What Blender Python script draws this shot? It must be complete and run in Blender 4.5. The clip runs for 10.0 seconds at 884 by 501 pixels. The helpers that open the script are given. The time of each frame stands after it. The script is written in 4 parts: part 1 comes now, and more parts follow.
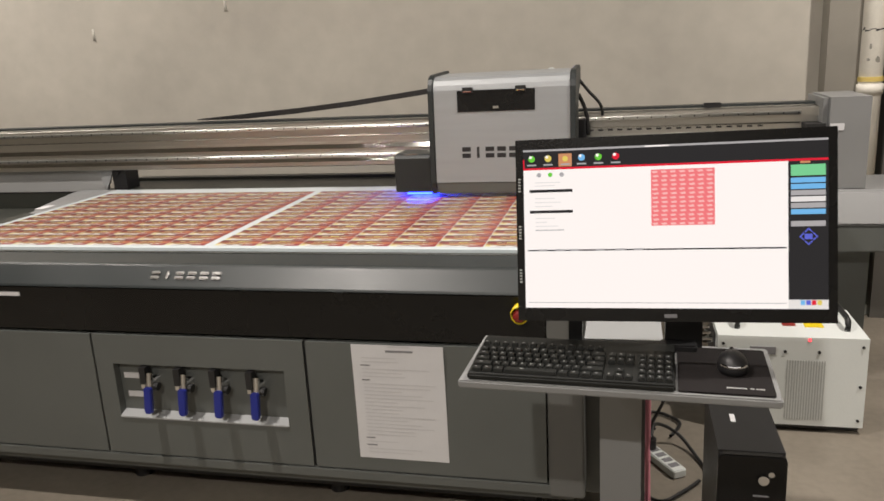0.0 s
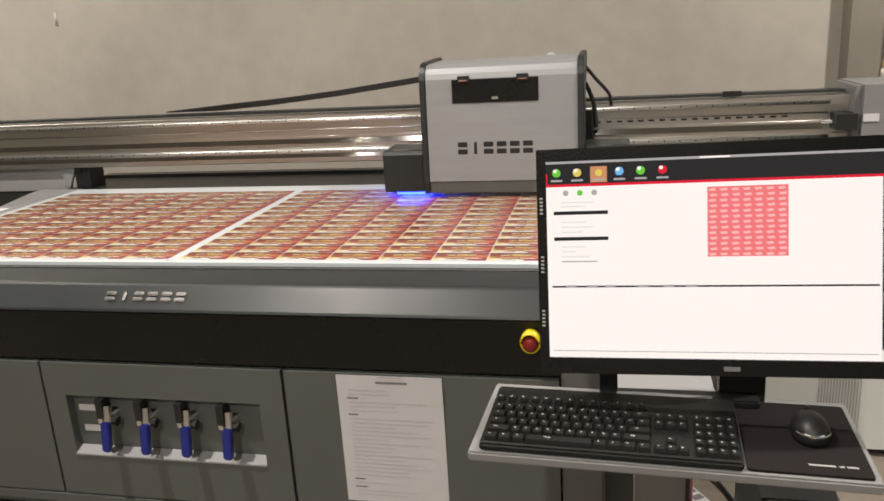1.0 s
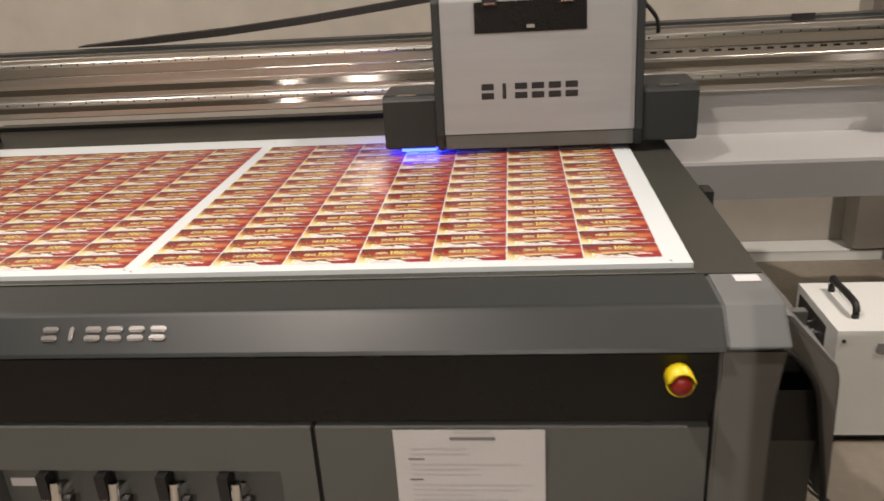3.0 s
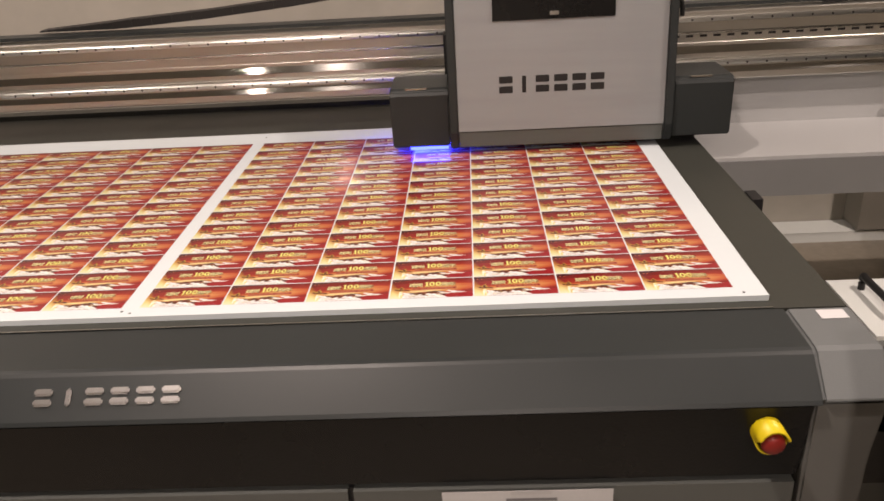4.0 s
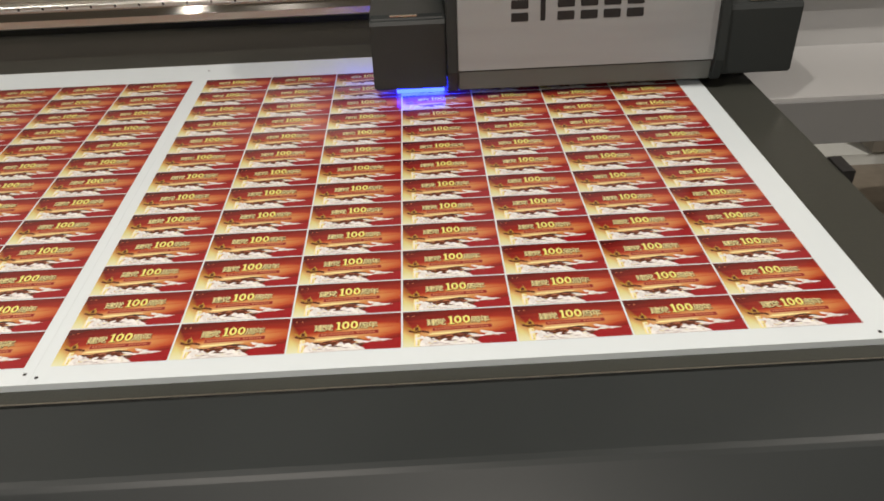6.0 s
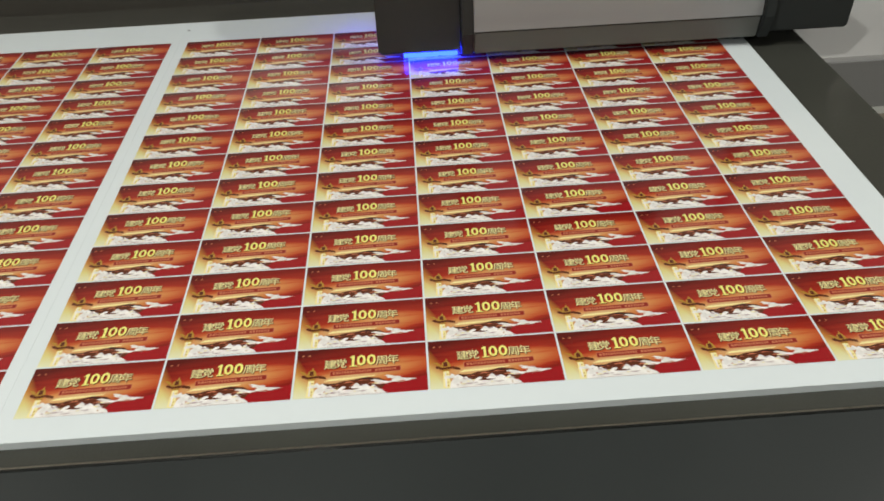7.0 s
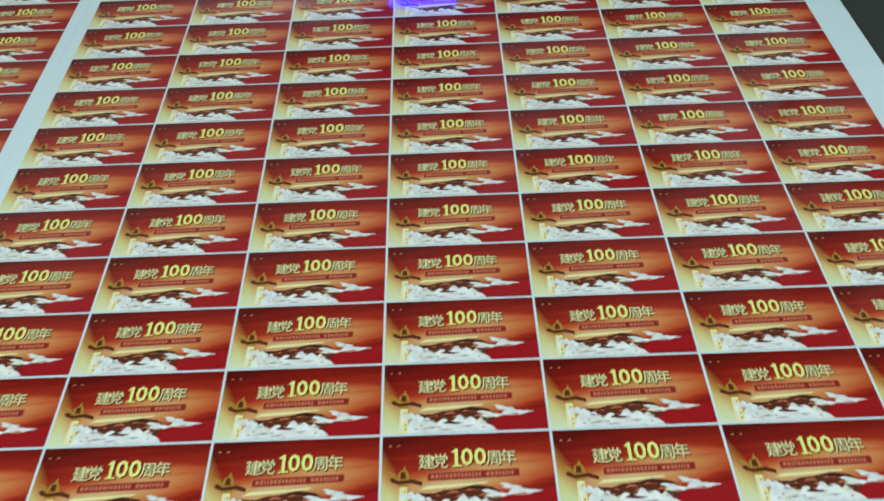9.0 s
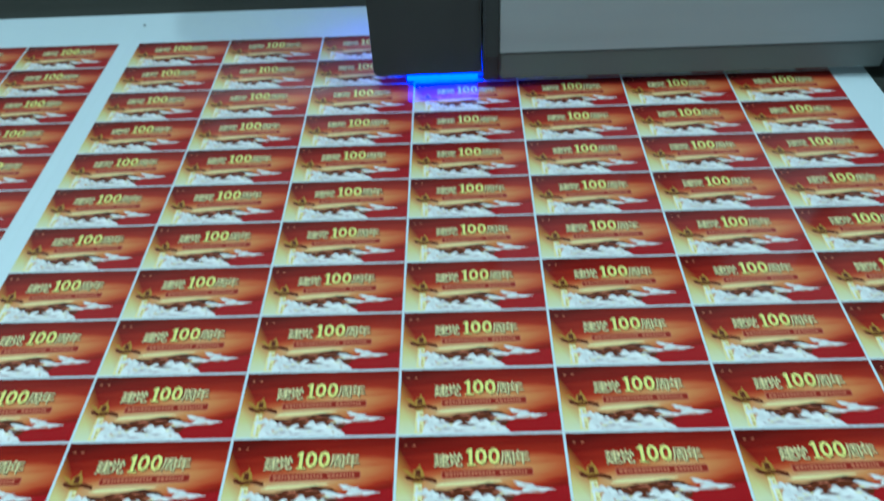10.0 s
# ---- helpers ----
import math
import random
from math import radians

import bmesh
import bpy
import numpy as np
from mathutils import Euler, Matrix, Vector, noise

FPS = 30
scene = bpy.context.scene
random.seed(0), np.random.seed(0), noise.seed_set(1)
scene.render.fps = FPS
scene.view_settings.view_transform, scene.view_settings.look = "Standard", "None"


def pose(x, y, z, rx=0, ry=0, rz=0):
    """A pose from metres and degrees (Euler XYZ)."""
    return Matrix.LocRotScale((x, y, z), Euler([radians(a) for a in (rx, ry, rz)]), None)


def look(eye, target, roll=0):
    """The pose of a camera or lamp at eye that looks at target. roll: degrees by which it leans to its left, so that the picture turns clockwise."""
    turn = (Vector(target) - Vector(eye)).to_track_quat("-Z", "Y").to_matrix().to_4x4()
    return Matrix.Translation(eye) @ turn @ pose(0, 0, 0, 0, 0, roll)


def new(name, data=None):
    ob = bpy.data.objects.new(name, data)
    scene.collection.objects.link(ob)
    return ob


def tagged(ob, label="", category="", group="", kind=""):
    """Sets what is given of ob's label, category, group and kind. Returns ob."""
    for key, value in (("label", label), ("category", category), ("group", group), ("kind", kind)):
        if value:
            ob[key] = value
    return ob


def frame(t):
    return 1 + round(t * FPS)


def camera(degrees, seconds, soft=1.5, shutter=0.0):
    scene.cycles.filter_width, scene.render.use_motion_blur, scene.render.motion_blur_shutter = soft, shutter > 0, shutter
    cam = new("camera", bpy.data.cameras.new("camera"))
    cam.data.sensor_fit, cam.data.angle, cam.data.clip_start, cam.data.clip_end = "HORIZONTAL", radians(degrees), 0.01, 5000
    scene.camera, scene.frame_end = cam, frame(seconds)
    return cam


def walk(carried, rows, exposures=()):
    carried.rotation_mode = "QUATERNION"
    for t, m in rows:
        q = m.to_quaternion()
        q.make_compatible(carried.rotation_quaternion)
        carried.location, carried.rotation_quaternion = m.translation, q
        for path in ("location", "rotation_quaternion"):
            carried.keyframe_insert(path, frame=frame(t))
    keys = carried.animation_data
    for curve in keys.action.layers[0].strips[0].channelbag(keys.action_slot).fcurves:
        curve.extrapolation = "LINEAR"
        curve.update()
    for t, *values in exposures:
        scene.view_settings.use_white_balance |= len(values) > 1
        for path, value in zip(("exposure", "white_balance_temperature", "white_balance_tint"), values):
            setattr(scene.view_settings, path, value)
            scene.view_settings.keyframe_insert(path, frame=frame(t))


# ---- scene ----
cam = camera(59.0, 10.0, soft=1.6, shutter=0.5)
PATH = [
    (0, (1.406, -2.392, 1.519), (0.947, -0.51, 1.022), -3.1),
    (0.5, (1.353, -2.253, 1.519), (0.923, -0.369, 1.006), -3.0),
    (1, (1.31, -2.082, 1.527), (0.881, -0.204, 0.988), -3.4),
    (1.5, (1.247, -1.966, 1.518), (0.882, -0.09, 0.928), -4.2),
    (2, (1.076, -1.807, 1.515), (0.839, 0.074, 0.879), -4.7),
    (2.5, (0.937, -1.671, 1.508), (0.758, 0.199, 0.822), -4.0),
    (3, (0.823, -1.507, 1.532), (0.631, 0.339, 0.788), -3.5),
    (4.3, (0.582, -1.239, 1.608), (0.554, 0.557, 0.729), -2.3),
    (4.5, (0.545, -1.203, 1.6), (0.551, 0.582, 0.698), -1.6),
    (5, (0.546, -1.068, 1.605), (0.55, 0.663, 0.604), -2.4),
    (5.5, (0.543, -0.937, 1.606), (0.567, 0.762, 0.551), -2.3),
    (7, (0.485, -0.605, 1.593), (0.53, 0.953, 0.34), -2.8),
    (7.5, (0.491, -0.514, 1.582), (0.532, 0.996, 0.272), -3.5),
    (8, (0.514, -0.415, 1.58), (0.54, 1.025, 0.193), -3.1),
    (8.5, (0.526, -0.354, 1.584), (0.542, 1.029, 0.138), -2.5),
    (9, (0.548, -0.28, 1.569), (0.537, 1.044, 0.07), -2.5),
    (9.5, (0.564, -0.225, 1.554), (0.523, 1.124, 0.078), -3.0),
    (10, (0.548, -0.185, 1.546), (0.495, 1.268, 0.172), -3.0),
]
EXPOSURES = [(0, 0.12, 6350, 14), (2.0, 0.1, 6600, 16), (3.2, 0.02, 6800, 20), (4.5, -0.16, 7050, 26), (5.0, -0.22, 6850, 20), (6.0, -0.38, 6500, 14), (7.0, -0.53, 6200, 8), (7.5, -0.60, 6000, 7), (8.5, -0.60, 5350, -5), (9.0, -0.66, 5050, -10), (9.5, -0.72, 4650, -16), (10.0, -0.58, 4350, -17)]
walk(cam, [(t, look(eye, target, roll)) for t, eye, target, roll in PATH], EXPOSURES)

# ---- world and lamps ----
world = bpy.data.worlds.new("hall_air")
scene.world = world
world.use_nodes = True
world.node_tree.nodes["Background"].inputs[0].default_value = (0.75, 0.8, 0.9, 1)
world.node_tree.nodes["Background"].inputs[1].default_value = 0.02


def unseen_hall_light(x, y, z, watts):
    """A round area light under the ceiling, out of view, that shines down."""
    d = bpy.data.lights.new("unseen_hall_light", "AREA")
    d.shape, d.size, d.energy, d.color = "DISK", 0.12, watts, WARM
    ob = new("unseen_hall_light", d)
    ob.location = (x, y, z)
    return ob


CEIL = 4.2
WARM = (1.0, 0.93, 0.82)
# first one follows the glints on the rails; the rest are unseen fill lights
for lx, ly, watts in ((-0.37, -0.95, 100), (0.85, -4.6, 150), (-3.2, 0.9, 98), (3.2, 0.0, 116), (-1.5, -3.4, 10)):
    unseen_hall_light(lx, ly, CEIL - 0.3, watts)

# ---- materials ----


def mat(name, base, rough=0.5, metal=0.0, coat=0.0, spec=0.5):
    m = bpy.data.materials.new(name)
    m.use_nodes = True
    b = m.node_tree.nodes["Principled BSDF"]
    b.inputs["Base Color"].default_value = (*base, 1)
    b.inputs["Roughness"].default_value = rough
    b.inputs["Metallic"].default_value = metal
    b.inputs["Coat Weight"].default_value = coat
    b.inputs["Specular IOR Level"].default_value = spec
    return m


def node(m, kind, **values):
    n = m.node_tree.nodes.new(kind)
    for k, v in values.items():
        n.inputs[k.replace("_", " ")].default_value = v
    return n


def wire(m, a, b):
    m.node_tree.links.new(a, b)


def ramp(m, source, stops):
    r = m.node_tree.nodes.new("ShaderNodeValToRGB")
    e = r.color_ramp.elements
    while len(e) < len(stops):
        e.new(0.5)
    for k, (p, c) in zip(e, stops):
        k.position, k.color = p, (*c, 1)
    wire(m, source, r.inputs[0])
    return r.outputs[0]


def noise_of(m, scale, detail=4.0, stretch=None, coords="Object"):
    tc = m.node_tree.nodes.new("ShaderNodeTexCoord")
    n = node(m, "ShaderNodeTexNoise", Scale=scale, Detail=detail)
    if stretch:
        mp = m.node_tree.nodes.new("ShaderNodeMapping")
        mp.inputs["Scale"].default_value = stretch
        wire(m, tc.outputs[coords], mp.inputs[0])
        wire(m, mp.outputs[0], n.inputs["Vector"])
    else:
        wire(m, tc.outputs[coords], n.inputs["Vector"])
    return n.outputs[0]


def worn(name, base, rough=0.5, metal=0.0, big=3.0, fine=180.0, depth=0.12, bump=0.02, stretch=None, rough_span=0.12, coat=0.0, spec=0.5):
    """Paint or metal with large soft stains, fine grain, uneven gloss and slight relief."""
    m = mat(name, base, rough, metal, coat, spec)
    b = m.node_tree.nodes["Principled BSDF"]
    large = noise_of(m, big, 5, stretch)
    small = noise_of(m, fine, 3, stretch)
    mix = m.node_tree.nodes.new("ShaderNodeMath")
    mix.operation = "MULTIPLY_ADD"
    wire(m, small, mix.inputs[0])
    mix.inputs[1].default_value = 0.4
    wire(m, large, mix.inputs[2])
    lo = tuple(max(0.0, c * (1 - depth)) for c in base)
    hi = tuple(min(1.0, c * (1 + depth)) for c in base)
    wire(m, ramp(m, mix.outputs[0], [(0.35, lo), (1.0, hi)]), b.inputs["Base Color"])
    mr = node(m, "ShaderNodeMapRange")
    mr.inputs[3].default_value, mr.inputs[4].default_value = max(0.02, rough - rough_span), min(1, rough + rough_span)
    wire(m, large, mr.inputs[0])
    wire(m, mr.outputs[0], b.inputs["Roughness"])
    bp = node(m, "ShaderNodeBump", Strength=bump * 10, Distance=0.002)
    wire(m, small, bp.inputs["Height"])
    wire(m, bp.outputs[0], b.inputs["Normal"])
    return m


def glow(name, colour, strength):
    m = bpy.data.materials.new(name)
    m.use_nodes = True
    nt = m.node_tree
    nt.nodes.clear()
    e = nt.nodes.new("ShaderNodeEmission")
    e.inputs[0].default_value, e.inputs[1].default_value = (*colour, 1), strength
    o = nt.nodes.new("ShaderNodeOutputMaterial")
    nt.links.new(e.outputs[0], o.inputs[0])
    return m


GREY = worn("grey_powder_coat", (0.102, 0.109, 0.103), 0.42, depth=0.10, fine=500, bump=0.008, spec=0.38)
CAPS = worn("gantry_grey_paint", (0.215, 0.218, 0.218), 0.42, depth=0.08, fine=500)
PALE = worn("light_grey_powder_coat", (0.33, 0.34, 0.345), 0.38, depth=0.08, fine=500)
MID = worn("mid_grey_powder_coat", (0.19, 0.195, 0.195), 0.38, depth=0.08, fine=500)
TRAY = worn("tray_grey_paint", (0.24, 0.245, 0.245), 0.45, depth=0.10, fine=500, spec=0.35)
LEG = worn("leg_grey_paint", (0.125, 0.127, 0.121), 0.45, depth=0.1, fine=500, spec=0.35)
CAP = worn("grey_cap_paint", (0.135, 0.146, 0.148), 0.42, depth=0.08, fine=500, spec=0.3)
DARK = worn("dark_grey_powder_coat", (0.024, 0.0285, 0.029), 0.40, depth=0.10, fine=500, bump=0.005, spec=0.38)
BED = worn("dark_anodised_bed", (0.036, 0.038, 0.032), 0.4, depth=0.15, fine=300)
BAND = worn("black_gloss_panel", (0.008, 0.008, 0.008), 0.26, depth=0.2, spec=0.28)
BLACK = worn("black_plastic", (0.012, 0.012, 0.013), 0.42, depth=0.2, fine=600)
PLATE = worn("brushed_silver_cover", (0.31, 0.325, 0.335), 0.42, 0.25, depth=0.06, fine=300, stretch=(1, 1, 12))
RAIL = worn("ground_steel_rail", (0.80, 0.80, 0.77), 0.30, 1.0, depth=0.05, fine=200, stretch=(0.3, 8, 8), rough_span=0.05)
ALU = worn("milled_aluminium", (0.63, 0.615, 0.575), 0.34, 1.0, depth=0.12, fine=140, stretch=(0.35, 6, 6), rough_span=0.08)
STEEL = worn("polished_steel", (0.66, 0.65, 0.62), 0.13, 1.0, depth=0.06, fine=200, stretch=(0.3, 8, 8), rough_span=0.04)
SILL = worn("pale_grey_enamel", (0.40, 0.405, 0.405), 0.42, depth=0.07, fine=500)
BRUSHED = mat("brushed_strip", (0.54, 0.53, 0.50), 0.12, 1.0)
BRUSHED.node_tree.nodes["Principled BSDF"].inputs["Anisotropic"].default_value = 0.97
tangent = BRUSHED.node_tree.nodes.new("ShaderNodeTangent")
tangent.direction_type, tangent.axis = "RADIAL", "X"
BRUSHED.node_tree.links.new(tangent.outputs[0], BRUSHED.node_tree.nodes["Principled BSDF"].inputs["Tangent"])
EMBLEM = mat("satin_chrome", (0.90, 0.90, 0.90), 0.24, 1.0)
CHROME = mat("chrome", (0.80, 0.80, 0.80), 0.08, 1.0)
WHITE = worn("white_coated_board", (0.65, 0.72, 0.75), 0.13, depth=0.02, fine=60, bump=0.004, rough_span=0.05)
PAPER = worn("paper", (0.60, 0.60, 0.61), 0.7, depth=0.04, big=9)
INK = mat("grey_ink", (0.20, 0.20, 0.21), 0.7)
YELLOW = mat("yellow_plastic", (0.72, 0.56, 0.01), 0.4)
RED = worn("red_plastic", (0.22, 0.012, 0.008), 0.4)
BLUE = worn("blue_vinyl", (0.014, 0.022, 0.19), 0.35)
CHILLER = worn("off_white_enamel", (0.66, 0.69, 0.67), 0.45, depth=0.06)
RUBBER = worn("black_rubber", (0.012, 0.012, 0.012), 0.55)
PINK = mat("pink_hose", (0.55, 0.20, 0.26), 0.4)
KEY = worn("key_plastic", (0.012, 0.013, 0.012), 0.45, depth=0.2, spec=0.25)
CLOTH = worn("black_pad_cloth", (0.014, 0.012, 0.012), 0.8, depth=0.2, fine=900, spec=0.15)
LEGEND = mat("white_legend", (0.42, 0.43, 0.42), 0.6)


def wall_plaster():
    return worn("concrete_wall", (0.425, 0.40, 0.35), 0.85, depth=0.18, big=0.9, fine=9, bump=0.03)


def floor_concrete():
    return worn("concrete_floor", (0.20, 0.175, 0.14), 0.5, depth=0.30, big=1.7, fine=30, bump=0.05, rough_span=0.2)


WALL, FLOOR = wall_plaster(), floor_concrete()
CEILM = worn("ceiling_paint", (0.45, 0.44, 0.42), 0.8)

# ---- mesh helpers ----


def root_of(ob):
    while ob.parent:
        ob = ob.parent
    return ob


def part(name, bm, material, parent=None, label="", local=False, bevel=0.0, smooth=False):
    """Link a bmesh as one mesh object under a thing or under a part."""
    if bevel:
        bmesh.ops.bevel(bm, geom=[e for e in bm.edges if e.is_manifold and e.calc_face_angle(0) > 0.5], offset=bevel, segments=2, affect="EDGES", clamp_overlap=True)
    if parent is not None and not local:
        bmesh.ops.translate(bm, verts=bm.verts, vec=-root_of(parent).location)
    me = bpy.data.meshes.new(name)
    bm.to_mesh(me)
    bm.free()
    if smooth:
        for p in me.polygons:
            p.use_smooth = True
    for mt in material if isinstance(material, (list, tuple)) else [material]:
        me.materials.append(mt)
    ob = new(name, me)
    if parent is not None:
        ob.parent = parent
    return tagged(ob, label=label)


def thing(name, label, category, at=(0, 0, 0), group="", kind=""):
    ob = new(name)
    ob.location = at
    ob.empty_display_size = 0.05
    return tagged(ob, label, category, group, kind)


def box(x0, x1, y0, y1, z0, z1, bm=None):
    bm = bm or bmesh.new()
    v = [bm.verts.new((x, y, z)) for x in (x0, x1) for y in (y0, y1) for z in (z0, z1)]
    for f in ((0, 1, 3, 2), (4, 6, 7, 5), (0, 4, 5, 1), (2, 3, 7, 6), (0, 2, 6, 4), (1, 5, 7, 3)):
        bm.faces.new([v[i] for i in f])
    return bm


def prism(profile, x0, x1, bm=None, axis="x"):
    """A closed profile of (y, z) pushed from x0 to x1; with axis z: a profile of (x, y) pushed up; with axis y: (x, z) pushed back."""
    bm = bm or bmesh.new()
    place = {"x": lambda a, p: (a, p[0], p[1]), "z": lambda a, p: (p[0], p[1], a), "y": lambda a, p: (p[0], a, p[1])}[axis]
    a = [bm.verts.new(place(x0, p)) for p in profile]
    b = [bm.verts.new(place(x1, p)) for p in profile]
    n = len(profile)
    bm.faces.new(a[::-1])
    bm.faces.new(b)
    for i in range(n):
        bm.faces.new((a[i], a[(i + 1) % n], b[(i + 1) % n], b[i]))
    bmesh.ops.recalc_face_normals(bm, faces=bm.faces)
    return bm


def rod(p0, p1, r, seg=16, r2=None, bm=None):
    bm = bm or bmesh.new()
    p0, p1 = Vector(p0), Vector(p1)
    d = p1 - p0
    m = Matrix.Translation((p0 + p1) / 2) @ d.to_track_quat("Z", "Y").to_matrix().to_4x4()
    bmesh.ops.create_cone(bm, cap_ends=True, segments=seg, radius1=r, radius2=r if r2 is None else r2, depth=d.length, matrix=m)
    return bm


def tube(points, r, seg=8, bm=None):
    """A cable of round section through the points, smoothed."""
    bm = bm or bmesh.new()
    pts = [Vector(p) for p in points]
    fine = []
    for i in range(len(pts) - 1):
        a, b, c, d = pts[max(i - 1, 0)], pts[i], pts[i + 1], pts[min(i + 2, len(pts) - 1)]
        for k in range(6):
            t = k / 6
            fine.append(0.5 * (2 * b + (c - a) * t + (2 * a - 5 * b + 4 * c - d) * t * t + (3 * b - a - 3 * c + d) * t ** 3))
    fine.append(pts[-1])
    rings = []
    for i, p in enumerate(fine):
        d = (fine[min(i + 1, len(fine) - 1)] - fine[max(i - 1, 0)]).normalized()
        q = d.to_track_quat("Z", "Y")
        rings.append([bm.verts.new(p + q @ Vector((r * math.cos(6.2832 * k / seg), r * math.sin(6.2832 * k / seg), 0))) for k in range(seg)])
    for a, b in zip(rings, rings[1:]):
        for k in range(seg):
            bm.faces.new((a[k], a[(k + 1) % seg], b[(k + 1) % seg], b[k]))
    return bm


def round_box(x0, x1, y0, y1, z0, z1, r, seg=4, axis="z"):
    """A box whose four upright edges are rounded."""
    if axis == "z":
        u0, u1, v0, v1, a, b = x0, x1, y0, y1, z0, z1
    elif axis == "y":
        u0, u1, v0, v1, a, b = x0, x1, z0, z1, y0, y1
    else:
        u0, u1, v0, v1, a, b = y0, y1, z0, z1, x0, x1
    pts = []
    for cx, cy, s in ((u1 - r, v1 - r, 0), (u0 + r, v1 - r, 90), (u0 + r, v0 + r, 180), (u1 - r, v0 + r, 270)):
        for k in range(seg + 1):
            w = radians(s + 90 * k / seg)
            pts.append((cx + r * math.cos(w), cy + r * math.sin(w)))
    return prism(pts, a, b, axis=axis)


def text_mesh(body, size, bold=0.0):
    c = bpy.data.curves.new("writing", "FONT")
    c.body, c.size, c.align_x, c.align_y, c.offset, c.resolution_u = body, size, "CENTER", "CENTER", bold, 2
    o = bpy.data.objects.new("writing", c)
    scene.collection.objects.link(o)
    bpy.context.view_layer.update()
    me = bpy.data.meshes.new_from_object(o.evaluated_get(bpy.context.evaluated_depsgraph_get()))
    bpy.data.objects.remove(o)
    bpy.data.curves.remove(c)
    return me


def flat(bm, pts, z, index):
    f = bm.faces.new([bm.verts.new((x, y, z)) for x, y in pts])
    f.material_index = index
    f.normal_update()
    if f.normal.z < 0:
        f.normal_flip()
    return f


# ---- the hall ----
def setting(name, bm, material, label):
    return tagged(part(name, bm, material), label, "wall" if "wall" in name else name.split("_")[0], kind="structure")


WY = 2.2
setting("floor", box(-7, 7, -7.5, WY + 0.2, -0.2, 0), FLOOR, "stained grey-brown concrete floor with worn pale patches")
setting("wall_north", box(-7, 7, WY, WY + 0.25, 0.001, CEIL), WALL, "bare plastered concrete wall with faint stains")
setting("wall_south", box(-7, 7, -7.5, -7.3, 0.001, CEIL), WALL, "bare plastered concrete wall")
setting("wall_west", box(-7.2, -7, -7.5, WY + 0.2, 0.001, CEIL), WALL, "bare plastered concrete wall")
setting("wall_east", box(7, 7.2, -7.5, WY + 0.2, 0.001, CEIL), WALL, "bare plastered concrete wall")
setting("ceiling", box(-7.2, 7.2, -7.5, WY + 0.25, CEIL, CEIL + 0.2), CEILM, "plain painted hall ceiling")
setting("trim_plinth", box(1.2, 7, WY - 0.14, WY - 0.003, 0.0, 0.05), CHILLER, "low pale concrete ledge along the foot of the wall")
setting("wall_pier", box(2.395, 2.56, WY - 0.15, WY - 0.001, 0.06, CEIL), worn("grey_pier_paint", (0.22, 0.205, 0.175), 0.7, depth=0.2), "shallow concrete pier on the wall")

# ---- flatbed printer ----
printer = thing("flatbed_printer", "large grey flatbed printer with dark bed and black front band", "printer", (0, 0.6, 0))
part("bed", box(-1.30, 1.30, -0.06, 1.50, 0.80, 0.888), BED, printer, "dark matt vacuum bed", bevel=0.004)
part("back_trim", box(-1.30, 1.30, 1.502, 1.56, 0.80, 0.905), BED, printer, "dark rear trim", bevel=0.003)
part("body", box(-1.25, 1.25, -0.19, 1.42, 0.13, 0.798), GREY, printer)
NOSE = [(-0.063, 0.889), (-0.186, 0.887), (-0.194, 0.885), (-0.2, 0.881), (-0.255, 0.83), (-0.26, 0.822), (-0.2, 0.82), (-0.063, 0.82)]
cover = part("front_cover", prism(NOSE, -1.19, 1.1885), DARK, printer, "slanted dark grey front cover", bevel=0.002)
part("seam_strip", box(-1.18, 1.17, -0.0625, -0.0600, 0.885, 0.8915), STEEL, printer, "thin bright seam strip")
part("front_band", prism([(-0.254, 0.819), (-0.232, 0.660), (-0.15, 0.660), (-0.15, 0.819)], -1.18, 1.178), BAND, printer, "glossy black front band", bevel=0.002)
# small white plate at the left of the band
part("band_plate", box(-0.71, -0.60, -0.2535, -0.247, 0.785, 0.799), PAPER, printer, "small white plate")
for s in (-1, 1):
    xs = sorted((s * 1.19, s * 1.302))
    part("corner_cap", prism([(-0.063, 0.8895), (-0.185, 0.8875), (-0.196, 0.884), (-0.253, 0.83), (-0.256, 0.8225), (-0.063, 0.8225)], *xs), CAP, printer, "light grey corner cap", bevel=0.005)
    part("corner_leg", prism([(s * 1.181, 0.82), (s * 1.30, 0.82), (s * 1.288, 0.72), (s * 1.286, 0.68), (s * 1.288, 0.17), (s * 1.181, 0.17)], -0.246, -0.10, axis="y"), LEG, printer, bevel=0.005)
part("corner_label", box(1.238, 1.285, -0.105, -0.075, 0.8896, 0.8905), PAPER, printer, "small white plate")

# wordmark of six chrome pieces on the front cover
SLOPE = math.atan2(0.051, 0.055)


def wordmark(owner, xa, xb, height, at, tilt, material, depth):
    """Six plain bars side by side."""
    step = (xb - xa) / 6
    for i in range(6):
        w = step * (0.22 if i == 1 else 0.74)
        bm = bmesh.new()
        h, slit = height / 2, height * 0.09
        bars = [(-w / 2, w / 2, -h, h)] if i == 1 else [(-w / 2, w / 2, slit, h), (-w / 2, w / 2, -h, -slit)]
        for x0, x1, z0, z1 in bars:
            box(x0, x1, -depth, 0.001, z0, z1, bm)
        m = Matrix.Translation((xa + step * (i + 0.5), at[0], at[1])) @ Matrix.Rotation(tilt, 4, "X")
        bmesh.ops.transform(bm, matrix=m, verts=bm.verts)
        part("emblem_piece", bm, material, owner, bevel=min(depth * 0.5, height * 0.12))


